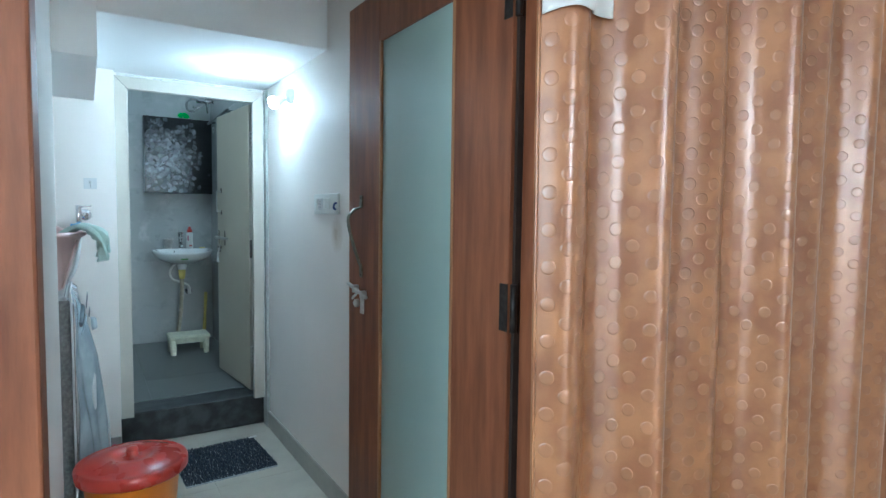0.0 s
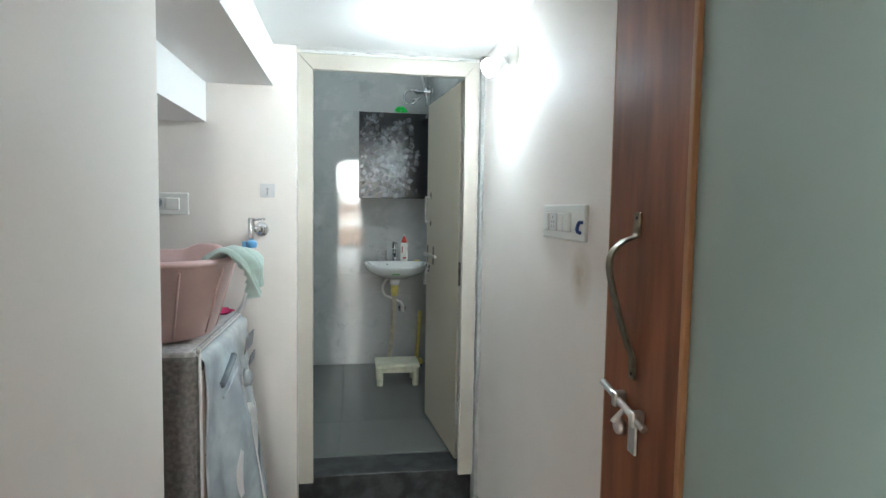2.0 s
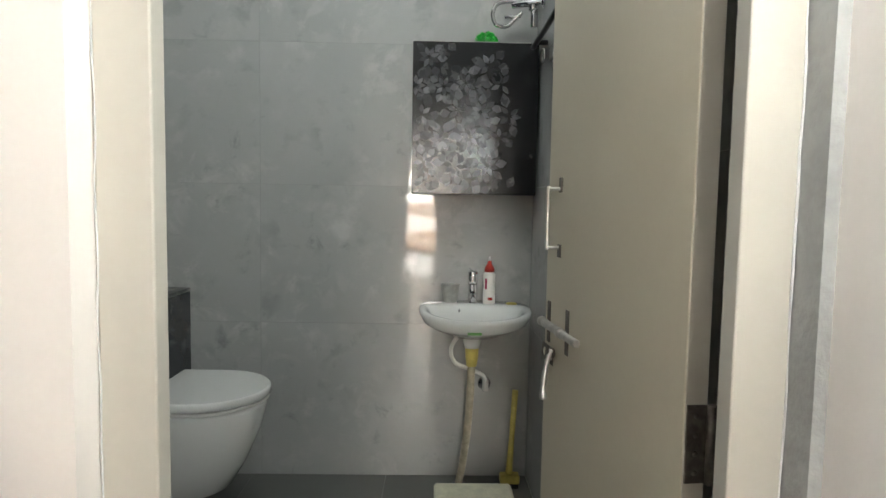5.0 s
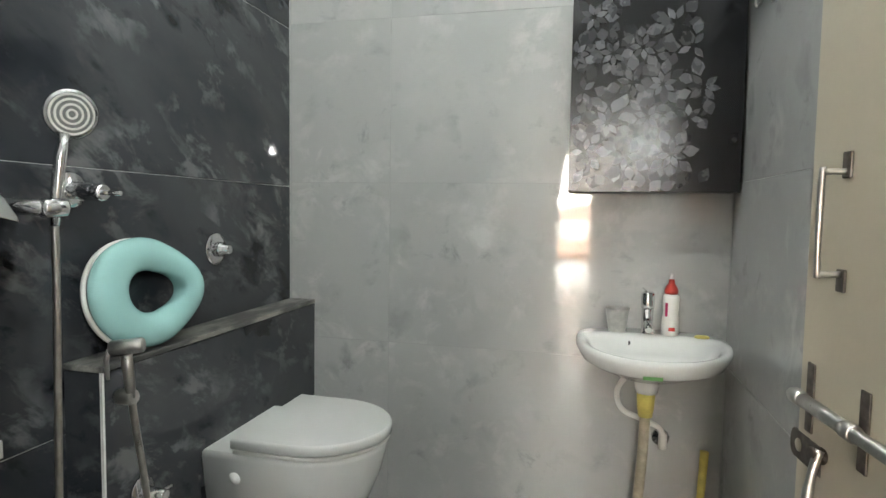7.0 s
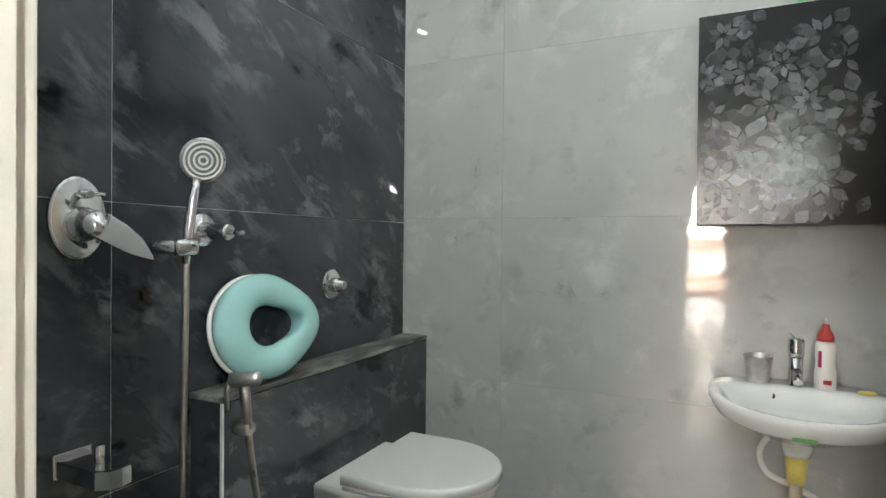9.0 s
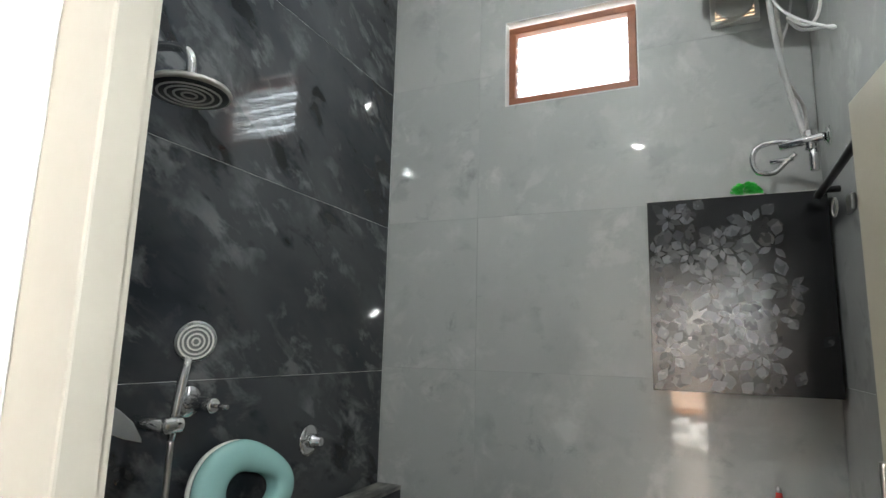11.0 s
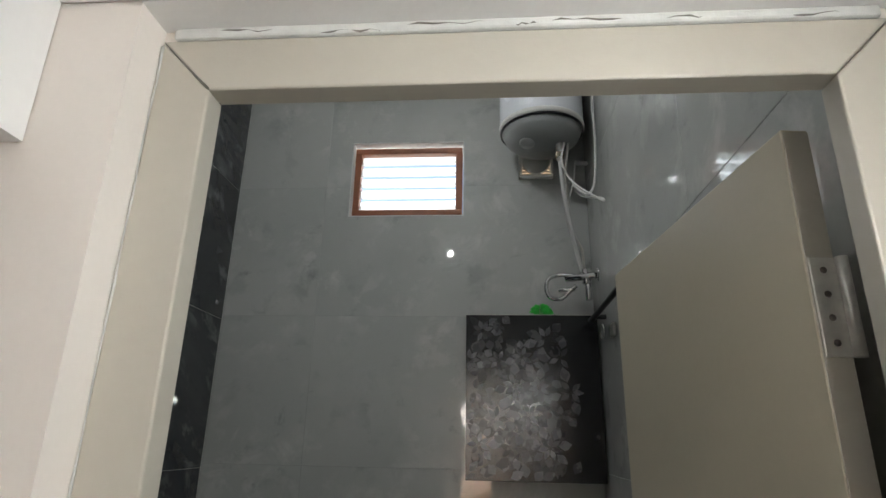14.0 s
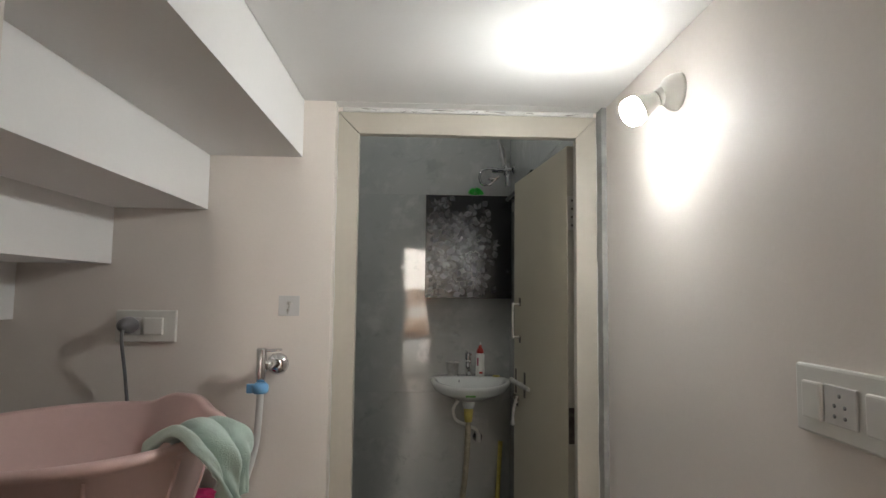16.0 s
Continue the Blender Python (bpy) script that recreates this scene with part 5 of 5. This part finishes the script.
    part("floor_flange", lathe([(0, 0), (0.034, 0), (0.026, 0.014), (0, 0.016)], (0.437, 1.805, ZF + 0.0005), sides=20), GREYP, b)


wash_basin()


def pillar_tap():
    t = thing("pillar_tap", (0.482, 1.825, 0.99), "chrome pillar tap on the basin", "tap")
    part("body", lathe([(0, 0), (0.024, 0), (0.023, 0.006), (0.019, 0.012), (0.019, 0.085), (0, 0.085)], (0.482, 1.825, 0.989), sides=24), CHROME, t)
    part("spout", rod((0.482, 1.815, 1.035), (0.482, 1.765, 1.012), 0.013), CHROME, t)
    part("knob", lathe([(0, 0), (0.020, 0), (0.0215, 0.01), (0.0215, 0.048), (0.018, 0.053), (0, 0.054)], (0.482, 1.825, 1.076), sides=24), CHROME, t)
    part("pin", rod((0.482, 1.83, 1.125), (0.470, 1.86, 1.137), 0.003), CHROME, t)


pillar_tap()


def steel_cup():
    c = thing("steel_cup", (0.387, 1.835, 0.99), "small stainless steel cup on the basin rim", "cup")
    part("cup", lathe([(0, 0), (0.027, 0), (0.028, 0.003), (0.039, 0.076), (0.042, 0.079), (0.041, 0.081), (0.037, 0.078), (0.026, 0.006), (0, 0.005)], (0.387, 1.835, 0.9895), sides=28), STEEL, c)


steel_cup()


def cleaner_bottle():
    c = thing("squeeze_bottle", (0.553, 1.82, 0.99), "white squeeze bottle with a red cap on the basin", "bottle")
    p = (0.553, 1.82, 0.9895)
    part("bottle", lathe([(0, 0), (0.024, 0), (0.027, 0.004), (0.027, 0.05), (0.0235, 0.075), (0.026, 0.10), (0.026, 0.128), (0.021, 0.136), (0, 0.137)], p, sides=26), WPLASTIC, c)
    cap = part("cap", lathe([(0, 0.1375), (0.021, 0.1375), (0.022, 0.150), (0.017, 0.162), (0.010, 0.172), (0.0085, 0.185), (0, 0.186)], p, sides=24), RED, c, "red nozzle cap")
    part("nozzle", lathe([(0, 0.1862), (0.0065, 0.1862), (0.004, 0.203), (0, 0.204)], p, sides=16), GPLASTIC, cap)
    part("label_mark", box(0.533, 0.541, 1.7955, 1.8005, 1.055, 1.10, 0.001), MAGENTA, c, "small printed mark")
    part("label_mark", box(0.545, 0.565, 1.7905, 1.7955, 1.008, 1.02, 0.001), RED, c)


cleaner_bottle()
tagged(link("soap_scrap", lathe([(0, 0), (0.018, 0), (0.02, 0.004), (0.015, 0.009), (0, 0.010)], (0.648, 1.80, 0.99), sides=18, squash=(1.2, 0.7)), YPLASTIC), "small worn yellow soap piece on the basin rim", "soap")


def plastic_stool():
    s = thing("plastic_stool", (0.475, 1.41, ZF), "low pale green plastic bath stool with four legs", "stool")
    x0, x1, y0, y1, zt = 0.325, 0.625, 1.30, 1.53, 0.335
    part("seat", box(x0, x1, y0, y1, zt - 0.03, zt, 0.014, 3), STOOLP, s)
    part("apron", box(x0 + 0.012, x1 - 0.012, y0 + 0.012, y1 - 0.012, zt - 0.06, zt - 0.0295, 0.006), STOOLP, s)
    for x in (x0 + 0.03, x1 - 0.03):
        for y in (y0 + 0.03, y1 - 0.03):
            part("leg", lathe([(0, 0), (0.019, 0), (0.021, 0.006), (0.024, 0.12), (0, 0.12)], (x, y, ZF + 0.0005), sides=18), STOOLP, s)


plastic_stool()


def floor_scrubber():
    s = thing("floor_wiper", (0.66, 1.80, ZF), "yellow plastic cleaning brush leaning in the corner", "brush")
    part("handle", sweep([(0.655, 1.80, 0.24), (0.668, 1.825, 0.40), (0.682, 1.85, 0.60)], [0.016, 0.012, 0.014], 10), YPLASTIC, s)
    part("brush_head", box(0.615, 0.70, 1.77, 1.82, ZF + 0.02, ZF + 0.06, 0.008), YPLASTIC, s)
    part("bristles", box(0.62, 0.695, 1.775, 1.815, ZF, ZF + 0.021, 0.002), BLACKP, s)


floor_scrubber()


def printed_petals(xa, xb, za, zb, y, seed, pitch, inner):
    """Printed flowers: narrow petals round each centre with a ring of broader leaves. Thinning towards one side and the
    top also imitates the dimmer reflection there.
    """
    bm = bmesh.new()
    rnd = random.Random(seed)
    shape = ((0.0, 0), (0.35, 0.5), (0.62, 0.46), (1.0, 0), (0.62, -0.46), (0.35, -0.5))
    for r in range(int((zb - za) / pitch) + 2):
        for k in range(int((xb - xa) / pitch) + 2):
            fx = xa + pitch * (k + (0.5 if r % 2 else 0)) + rnd.uniform(-.22, .22) * pitch
            fz = za + pitch * r * 0.93 + rnd.uniform(-.2, .2) * pitch
            thin = 2.4 * max(0, (fx - xa) / (xb - xa) - 0.56) + 1.8 * max(0, (fz - za) / (zb - za) - 0.74)
            if rnd.random() < thin:
                continue
            size, turn, count = rnd.uniform(0.9, 1.15) * pitch * 0.66, rnd.uniform(0, 1), rnd.choice((7, 8))
            for q in range(count * 2):
                a = turn + q * math.pi / count
                near = q % 2 == 0
                if near and not inner or rnd.random() < 0.10 + 0.5 * thin:
                    continue
                lo, hi, w = (0.08, 0.58, 0.24) if near else (0.42, rnd.uniform(0.92, 1.12), rnd.uniform(0.34, 0.46))
                d, sd = Vector((math.cos(a), 0, math.sin(a))), Vector((-math.sin(a), 0, math.cos(a)))
                off = Vector((fx, y - rnd.uniform(0, 0.0007), fz))
                pts = [off + d * size * (lo + (hi - lo) * f) + sd * size * w * g for f, g in shape]
                if all(xa + 0.002 < p.x < xb - 0.002 and za + 0.002 < p.z < zb - 0.002 for p in pts):
                    bm.faces.new([bm.verts.new(p) for p in pts])
    return bm


def petal_ink(name, color):
    m = material(name, color, 0.27, vary=0.1, scale=20, bump=0.0)
    n, l = m.node_tree.nodes, m.node_tree.links
    geo, rr, hv = n.new("ShaderNodeNewGeometry"), n.new("ShaderNodeMapRange"), n.new("ShaderNodeHueSaturation")
    rr.inputs["To Min"].default_value, rr.inputs["To Max"].default_value = 0.08, 1.1
    b = n["Principled BSDF"]
    src = b.inputs["Base Color"].links[0].from_socket
    l.new(geo.outputs["Random Per Island"], rr.inputs["Value"])
    l.new(rr.outputs[0], hv.inputs["Value"])
    l.new(src, hv.inputs["Color"])
    l.new(hv.outputs["Color"], b.inputs["Base Color"])
    return m


def wall_cabinet():
    c = thing("wall_cabinet", (0.46, YB, 1.455), "black wall cabinet with a printed grey flower front", "cabinet")
    x0, x1, y0, z0, z1 = 0.213, 0.735, 1.785, 1.457, 2.083
    part("carcass", box(x0, x1, y0 + 0.014, YB - 0.001, z0, z1, 0.001), BLACKP, c)
    d = part("door_panel", box(x0, x1, y0, y0 + 0.0135, z0, z1, 0.0015), CABLACK, c, "glossy black printed door")
    tagged(part("leaf_print", printed_petals(x0, x1, z0, z1, y0 - 0.0008, 23, 0.125, False), petal_ink("dark_leaf_ink", (0.05, 0.051, 0.057)), d, "dark grey printed leaves"), kind="stuff")
    tagged(part("flower_print", printed_petals(x0, x1, z0, z1, y0 - 0.0017, 11, 0.118, True), petal_ink("printed_petal_ink", (0.125, 0.128, 0.138)), d, "grey printed flower petals"), kind="stuff")
    part("top_edge", box(x0, x1, y0 - 0.0005, y0 + 0.004, z1, z1 + 0.003), STEEL, c)


CABLACK = material("black_gloss_laminate", (0.009, 0.009, 0.011), 0.22, vary=0.2, scale=10, bump=0.01)
wall_cabinet()


def scrubber():
    bm = bmesh.new()
    rnd = random.Random(8)
    for k in range(420):
        d = Vector((rnd.gauss(0, 1), rnd.gauss(0, 1), rnd.gauss(0, 1))).normalized()
        e = Vector((rnd.gauss(0, 1), rnd.gauss(0, 1), rnd.gauss(0, 1))).normalized()
        c = Vector((0.520, 1.835, 2.083 + 0.028))
        p = c + Vector((d.x * 0.045, d.y * 0.035, d.z * 0.024)) * rnd.uniform(0.5, 1)
        p.z = max(p.z, 2.089)
        s = d.cross(e).normalized()
        bm.faces.new([bm.verts.new(q) for q in (p - s * 0.009, p + d * 0.007 + e * 0.004, p + s * 0.009)])
    return tagged(link("bath_scrubber", bm, GREEN), "bright green net scrubber on top of the cabinet", "scrubber")


scrubber()


def louvre_window():
    w = tagged(new("window_bath"), "small brown framed window with glass louvres", "window", kind="structure")
    x0, x1, z0, z1 = -0.337, 0.193, 2.563, 2.94
    for b in ((x0, x1, z0, z0 + 0.004), (x0, x1, z1 - 0.004, z1), (x0, x0 + 0.004, z0, z1), (x1 - 0.004, x1, z0, z1)):
        part("reveal", box(b[0], b[1], YB - 0.002, YB + 0.2, b[2], b[3]), MORTAR, w)
    y0, y1, t = YB + 0.012, YB + 0.06, 0.030
    a, b, c, d = x0 + 0.012, x1 - 0.008, z0 + 0.008, z1 - 0.024
    for q in ((a, b, c, c + t), (a, b, d - t, d), (a, a + t, c + t, d - t), (b - t, b, c + t, d - t)):
        part("window_frame", box(q[0], q[1], y0, y1, q[2], q[3], 0.003), BROWN, w)
    n = 5
    h = (d - c - 2 * t) / n
    for i in range(n):
        zc = c + t + h * (i + 0.5)
        bm = box(a + t, b - t, -0.0025, 0.0025, -h * 0.50, h * 0.50)
        bm.transform(Matrix.Translation((0, (y0 + y1) / 2, zc)) @ Matrix.Rotation(radians(-24), 4, "X"))
        pane = part("louvre_pane", bm, PANE, w)
        pane.visible_shadow = False
        for x in (a + t, b - t - 0.008):
            part("clip", box(x, x + 0.008, y0 + 0.012, y1 - 0.012, zc - h * 0.3, zc - h * 0.12), STEEL, w)


louvre_window()


def exhaust_fan():
    f = thing("exhaust_fan", (0.522, YB, 2.74), "small square white exhaust fan grille by the heater", "fan")
    x0, x1, z0, z1, y = 0.445, 0.600, 2.737, 2.892, YB - 0.030
    for b in ((x0, x1, z0, z0 + 0.016), (x0, x1, z1 - 0.016, z1), (x0, x0 + 0.016, z0 + 0.016, z1 - 0.016), (x1 - 0.016, x1, z0 + 0.016, z1 - 0.016)):
        part("frame", box(b[0], b[1], y, YB - 0.001, b[2], b[3], 0.003), WPLASTIC, f)
    # emissive plate on the closed wall, imitating daylight through the slats
    part("glow_backing", box(x0 + 0.016, x1 - 0.016, YB - 0.008, YB - 0.001, z0 + 0.016, z1 - 0.016), FANBACK, f)
    c = Vector(((x0 + x1) / 2, y + 0.002, (z0 + z1) / 2))
    part("ring", lathe([(0.056, 0), (0.064, 0), (0.064, 0.010), (0.056, 0.010)], c, (0, 1, 0), 36), WPLASTIC, f)
    for i in range(8):
        zz = z0 + 0.024 + i * 0.0152
        part("slat", box(x0 + 0.016, x1 - 0.016, y + 0.003, y + 0.011, zz, zz + 0.007, 0.0015), WPLASTIC, f)


FANBACK = glow("fan_backing_glow", (1.0, 0.66, 0.42), 0.30)
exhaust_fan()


def water_heater():
    h = thing("water_heater", (0.535, YB, 2.75), "white cylindrical wall-hung water heater with a rating label", "water heater")
    c = Vector((0.535, 1.705, 0))
    part("tank", lathe([(0, 2.885), (0.176, 2.885), (0.1785, 2.892), (0.1785, 3.225), (0.16, 3.245), (0, 3.25)], c, sides=64), HEATW, h)
    part("band", lathe([(0.17, 2.866), (0.181, 2.868), (0.182, 2.884), (0.179, 2.890), (0.17, 2.890)], c, sides=64), GPLASTIC, h)
    part("bottom_cap", lathe([(0, 2.775), (0.06, 2.778), (0.12, 2.797), (0.155, 2.828), (0.172, 2.866), (0, 2.868)], c, sides=56), HEATG, h, "grey domed bottom cap")
    part("seam", lathe([(0.1735, 2.859), (0.1775, 2.859), (0.1775, 2.8655), (0.1735, 2.8655)], c, sides=56), BLACKP, h)
    part("thermostat_cover", lathe([(0, 0), (0.035, 0), (0.03, 0.012), (0, 0.016)], (0.47, 1.65, 2.792), (0, -0.2, -1), 22), HEATG, h)
    part("bracket", box(0.50, 0.57, YB - 0.02, YB - 0.001, 2.95, 3.15, 0.003), STEEL, h)

    def label(a0, a1, z0, z1, r, name, mat, lab=""):
        bm = bmesh.new()
        cols = [[bm.verts.new((c.x + r * math.sin(a), c.y - r * math.cos(a), z)) for z in (z0, z1)] for a in (a0 + (a1 - a0) * k / 10 for k in range(11))]
        for p, q in zip(cols, cols[1:]):
            bm.faces.new((p[0], q[0], q[1], p[1])).smooth = True
        return part(name, bm, mat, h, lab)
    label(-0.12, 0.10, 2.945, 3.005, 0.1792, "rating_label", LABELY, "yellow energy rating label")
    bm = bmesh.new()
    cz, ca = 3.005, -0.01
    rim = [bm.verts.new((c.x + 0.1793 * math.sin(ca + 0.125 * math.cos(t)), c.y - 0.1793 * math.cos(ca + 0.125 * math.cos(t)), cz + 0.024 * math.sin(t))) for t in (math.pi * k / 14 for k in range(15))]
    bm.faces.new(rim)
    part("rating_arch", bm, RED, h, "red arch of the rating label")
    for k in range(5):
        t = math.pi * (k + 0.5) / 5
        a = ca + 0.09 * math.cos(t)
        o = Vector((c.x + 0.1795 * math.sin(a), c.y - 0.1795 * math.cos(a), cz + 0.0165 * math.sin(t)))
        part("rating_star", lathe([(0, 0), (0.0032, 0), (0, 0.0006)], o, (math.sin(a), -math.cos(a), 0), 5), LABELY, h)
    for k in range(4):
        label(-0.09, 0.06, 2.99 - 0.010 * k, 2.994 - 0.010 * k, 0.1795, "label_line", GREEN if k == 0 else LABELD)


HEATW = material("heater_white_enamel", (0.74, 0.75, 0.80), 0.28, vary=0.02, scale=4, bump=0.02)
HEATG = material("heater_grey_cap", (0.30, 0.31, 0.31), 0.35, vary=0.06, scale=8)
LABELY = material("label_yellow", (0.75, 0.76, 0.22), 0.5, vary=0.04, scale=30)
water_heater()


def heater_pipes():
    p = thing("heater_pipes", (0.66, 1.80, 2.25), "white and steel heater pipes down to the mixer", "pipes")
    part("inlet_nipple", rod((0.600, 1.66, 2.80), (0.602, 1.665, 2.71), 0.013), STEEL, p)
    part("valve_block", box(0.585, 0.622, 1.65, 1.685, 2.725, 2.75, 0.004), TARNISH, p)
    part("supply_pipe", sweep(smooth_path([(0.602, 1.665, 2.72), (0.61, 1.68, 2.62), (0.63, 1.72, 2.50), (0.66, 1.77, 2.38), (0.69, 1.80, 2.27)], 8), 0.008, 10), GPLASTIC, p)
    part("braided_pipe", sweep(smooth_path([(0.640, 1.67, 2.80), (0.625, 1.68, 2.66), (0.635, 1.71, 2.55), (0.632, 1.74, 2.47), (0.665, 1.77, 2.41), (0.695, 1.80, 2.36), (0.70, 1.81, 2.26)], 10), 0.006, 10), STEEL, p)
    part("stub_elbow", rod((0.745, 1.83, 2.78), (0.69, 1.82, 2.78), 0.010), GPLASTIC, p)
    part("drip_pipe", sweep(smooth_path([(0.69, 1.82, 2.78), (0.682, 1.80, 2.72), (0.665, 1.77, 2.64), (0.64, 1.75, 2.57)], 8), 0.004, 8), GPLASTIC, p)


heater_pipes()


def heater_cord():
    s = wall_plate("heater_socket", (XR, 1.33, 2.955), (0, -1, 0), (-1, 0, 0), 0.09, 0.15, [("blank", 0.02, 0.05)], "white heater socket plate high on the tiles")
    p = thing("heater_plug", (XR - 0.02, 1.40, 2.92), "cream round plug with its looped lead", "plug")
    part("plug_body", lathe([(0, 0), (0.028, 0), (0.029, 0.02), (0.022, 0.034), (0, 0.036)], (XR - 0.013, 1.36, 2.92), (-1, 0, 0), 22), PIPEP, p)
    part("lead", sweep(smooth_path([(XR - 0.045, 1.36, 2.90), (XR - 0.05, 1.40, 2.82), (XR - 0.035, 1.46, 2.74), (XR - 0.03, 1.50, 2.64), (XR - 0.04, 1.52, 2.53), (XR - 0.07, 1.53, 2.50), (XR - 0.11, 1.56, 2.55), (XR - 0.075, 1.58, 2.515), (XR - 0.02, 1.50, 2.47), (XR - 0.025, 1.47, 2.45), (XR - 0.08, 1.55, 2.53), (XR - 0.12, 1.62, 2.62), (XR - 0.14, 1.64, 2.70), (XR - 0.12, 1.66, 2.80)], 8), 0.0045, 8), GPLASTIC, p)


heater_cord()


def wall_mixer():
    m = thing("wall_mixer", (XR, 1.76, 2.24), "chrome wall mixer with a swan spout", "mixer tap")
    part("bar", rod((0.735, 1.74, 2.238), (0.62, 1.80, 2.238), 0.015), CHROME, m)
    part("wall_flange", lathe([(0, 0), (0.03, 0), (0.027, 0.008), (0, 0.01)], (XR - 0.0005, 1.735, 2.238), (-1, 0, 0), 22), CHROME, m)
    part("knob", rod((0.70, 1.765, 2.205), (0.70, 1.765, 2.27), 0.018), CHROME, m)
    part("handle", rod((0.655, 1.78, 2.19), (0.59, 1.80, 2.19), 0.008), CHROME, m)
    part("spout", sweep(smooth_path([(0.66, 1.78, 2.245), (0.60, 1.80, 2.255), (0.555, 1.80, 2.24), (0.54, 1.80, 2.20), (0.555, 1.80, 2.16), (0.60, 1.80, 2.155), (0.63, 1.79, 2.18), (0.66, 1.78, 2.205)], 8), 0.009, 12), CHROME, m)
    part("lower_body", rod((0.705, 1.765, 2.14), (0.705, 1.765, 2.22), 0.014), CHROME, m)


wall_mixer()


def towel_rail():
    r = thing("towel_rail", (XR, 1.4, 2.05), "black towel rail on the side wall", "towel rail")
    part("bar", rod((0.700, 0.95, 2.055), (0.700, 1.725, 2.05), 0.011), BLACKP, r)
    for y in (1.0, 1.66):
        part("bracket", rod((XR, y, 2.052), (0.70, y, 2.052), 0.010), BLACKP, r)
    g = thing("towel_ring", (XR, 1.55, 1.99), "small chrome ring hung from a wall hook", "ring")
    part("hook_plate", box(XR - 0.012, XR - 0.0005, 1.50, 1.56, 1.955, 2.0, 0.003), STEEL, g)
    part("ring", sweep([(XR - 0.03 - 0.0 * a, 1.60 + 0.032 * math.cos(a), 1.985 + 0.024 * math.sin(a)) for a in (2 * math.pi * k / 24 for k in range(25))], 0.003, 8, caps=False), STEEL, g)


towel_rail()


def bath_lamp():
    b = thing("bath_wall_lamp", (0.02, YF + TILE, 2.97), "small lit bulb in a white holder over the door", "lamp")
    o = Vector((0.02, YF + TILE, 2.97))
    part("base", lathe([(0, 0), (0.034, 0), (0.034, 0.008), (0.022, 0.03), (0, 0.03)], o, (0, 1, 0), 24), WPLASTIC, b)
    part("bulb", lathe([(0, 0.03), (0.008, 0.03), (0.0105, 0.038), (0.011, 0.045), (0.009, 0.052), (0, 0.056)], o, (0, 1, 0), 24), BATHSPOT, b, "lit white bulb")
    c = thing("bath_ceiling_lamp", (-0.03, 0.81, ZC), "small round lit ceiling lamp in a white ring", "lamp")
    o = Vector((-0.03, 0.81, ZC - 0.0005))
    part("ring", lathe([(0.027, 0), (0.045, 0), (0.044, 0.006), (0.036, 0.012), (0.029, 0.012), (0.027, 0.004)], o, (0, 0, -1), 32), WPLASTIC, c)
    part("bulb", lathe([(0, 0), (0.0185, 0), (0.0205, 0.016), (0.0195, 0.028), (0.013, 0.036), (0, 0.039)], o, (0, 0, -1), 28), BATHBULB, c, "lit white lamp face")


bath_lamp()


# ---- tiles and planks, last ----
def slab_tile(parent, mat, boxes, bevel=0.0009):
    bm = bmesh.new()
    for b in boxes:
        box(*b, bevel=bevel if len(boxes) == 1 else 0.0, segments=1, bm=bm)
    return part("tile", bm, mat, parent)


G = 0.0006
ZJ = [ZF, 0.88, 1.49, 2.10, 2.71, ZC]
for z0, z1 in zip(ZJ, ZJ[1:]):
    for x0, x1 in ((XL + 0.003, -0.45), (-0.45, XR - 0.002)):
        a, b, c, d = x0 + G, x1 - G, z0 + G, z1 - G
        if x1 > 0 and d > 2.563 and c < 2.94:
            lo, hi = max(c, 2.563), min(d, 2.94)
            parts = [(a, -0.337, YB, YB + TILE, lo, hi), (0.193, b, YB, YB + TILE, lo, hi)]
            parts += [(a, b, YB, YB + TILE, c, 2.563)] if c < 2.563 else []
            parts += [(a, b, YB, YB + TILE, 2.94, d)] if d > 2.94 else []
            slab_tile(wall_back, GREY_TILE, parts)
        else:
            slab_tile(wall_back, GREY_TILE, [(a, b, YB, YB + TILE, c, d)])
    w0, w1 = (z0 - 0.017 if z0 > ZF else z0), (z1 - 0.017 if z1 < ZC else z1)
    for y0, y1 in ((YF + TILE, 0.665), (0.665, YB - 0.003)):
        slab_tile(wall_left, DARK_TILE, [(XL - TILE, XL, y0 + G, y1 - G, w0 + G, w1 - G)])
    for y0, y1 in ((YF + 0.002, 0.70), (0.70, YB - 0.003)):
        slab_tile(wall_right, GREY_TILE, [(XR, XR + TILE, y0 + G, y1 - G, z0 + G, z1 - G)])
for x0, x1 in ((XL, -0.49), (-0.49, 0.11), (0.11, XR)):
    for y0, y1 in ((0.251, 0.70), (0.70, YB)):
        slab_tile(floor_bath, FLOOR_TILE, [(x0 + G, x1 - G, y0 + G, y1 - G, ZF - 0.008, ZF)])
corridor = bpy.data.objects["floor_corridor"]
for x0, x1 in ((-1.45, -0.9), (-0.9, -0.3), (-0.3, 0.3), (0.3, RW)):
    for y0, y1 in ((-2.5, -1.9), (-1.9, -1.3), (-1.3, -0.7), (-0.7, -0.1), (-0.1, 0.052)):
        slab_tile(corridor, BEIGE_TILE, [(x0 + G, x1 - G, y0 + G, y1 - G, -0.008, 0.0)])
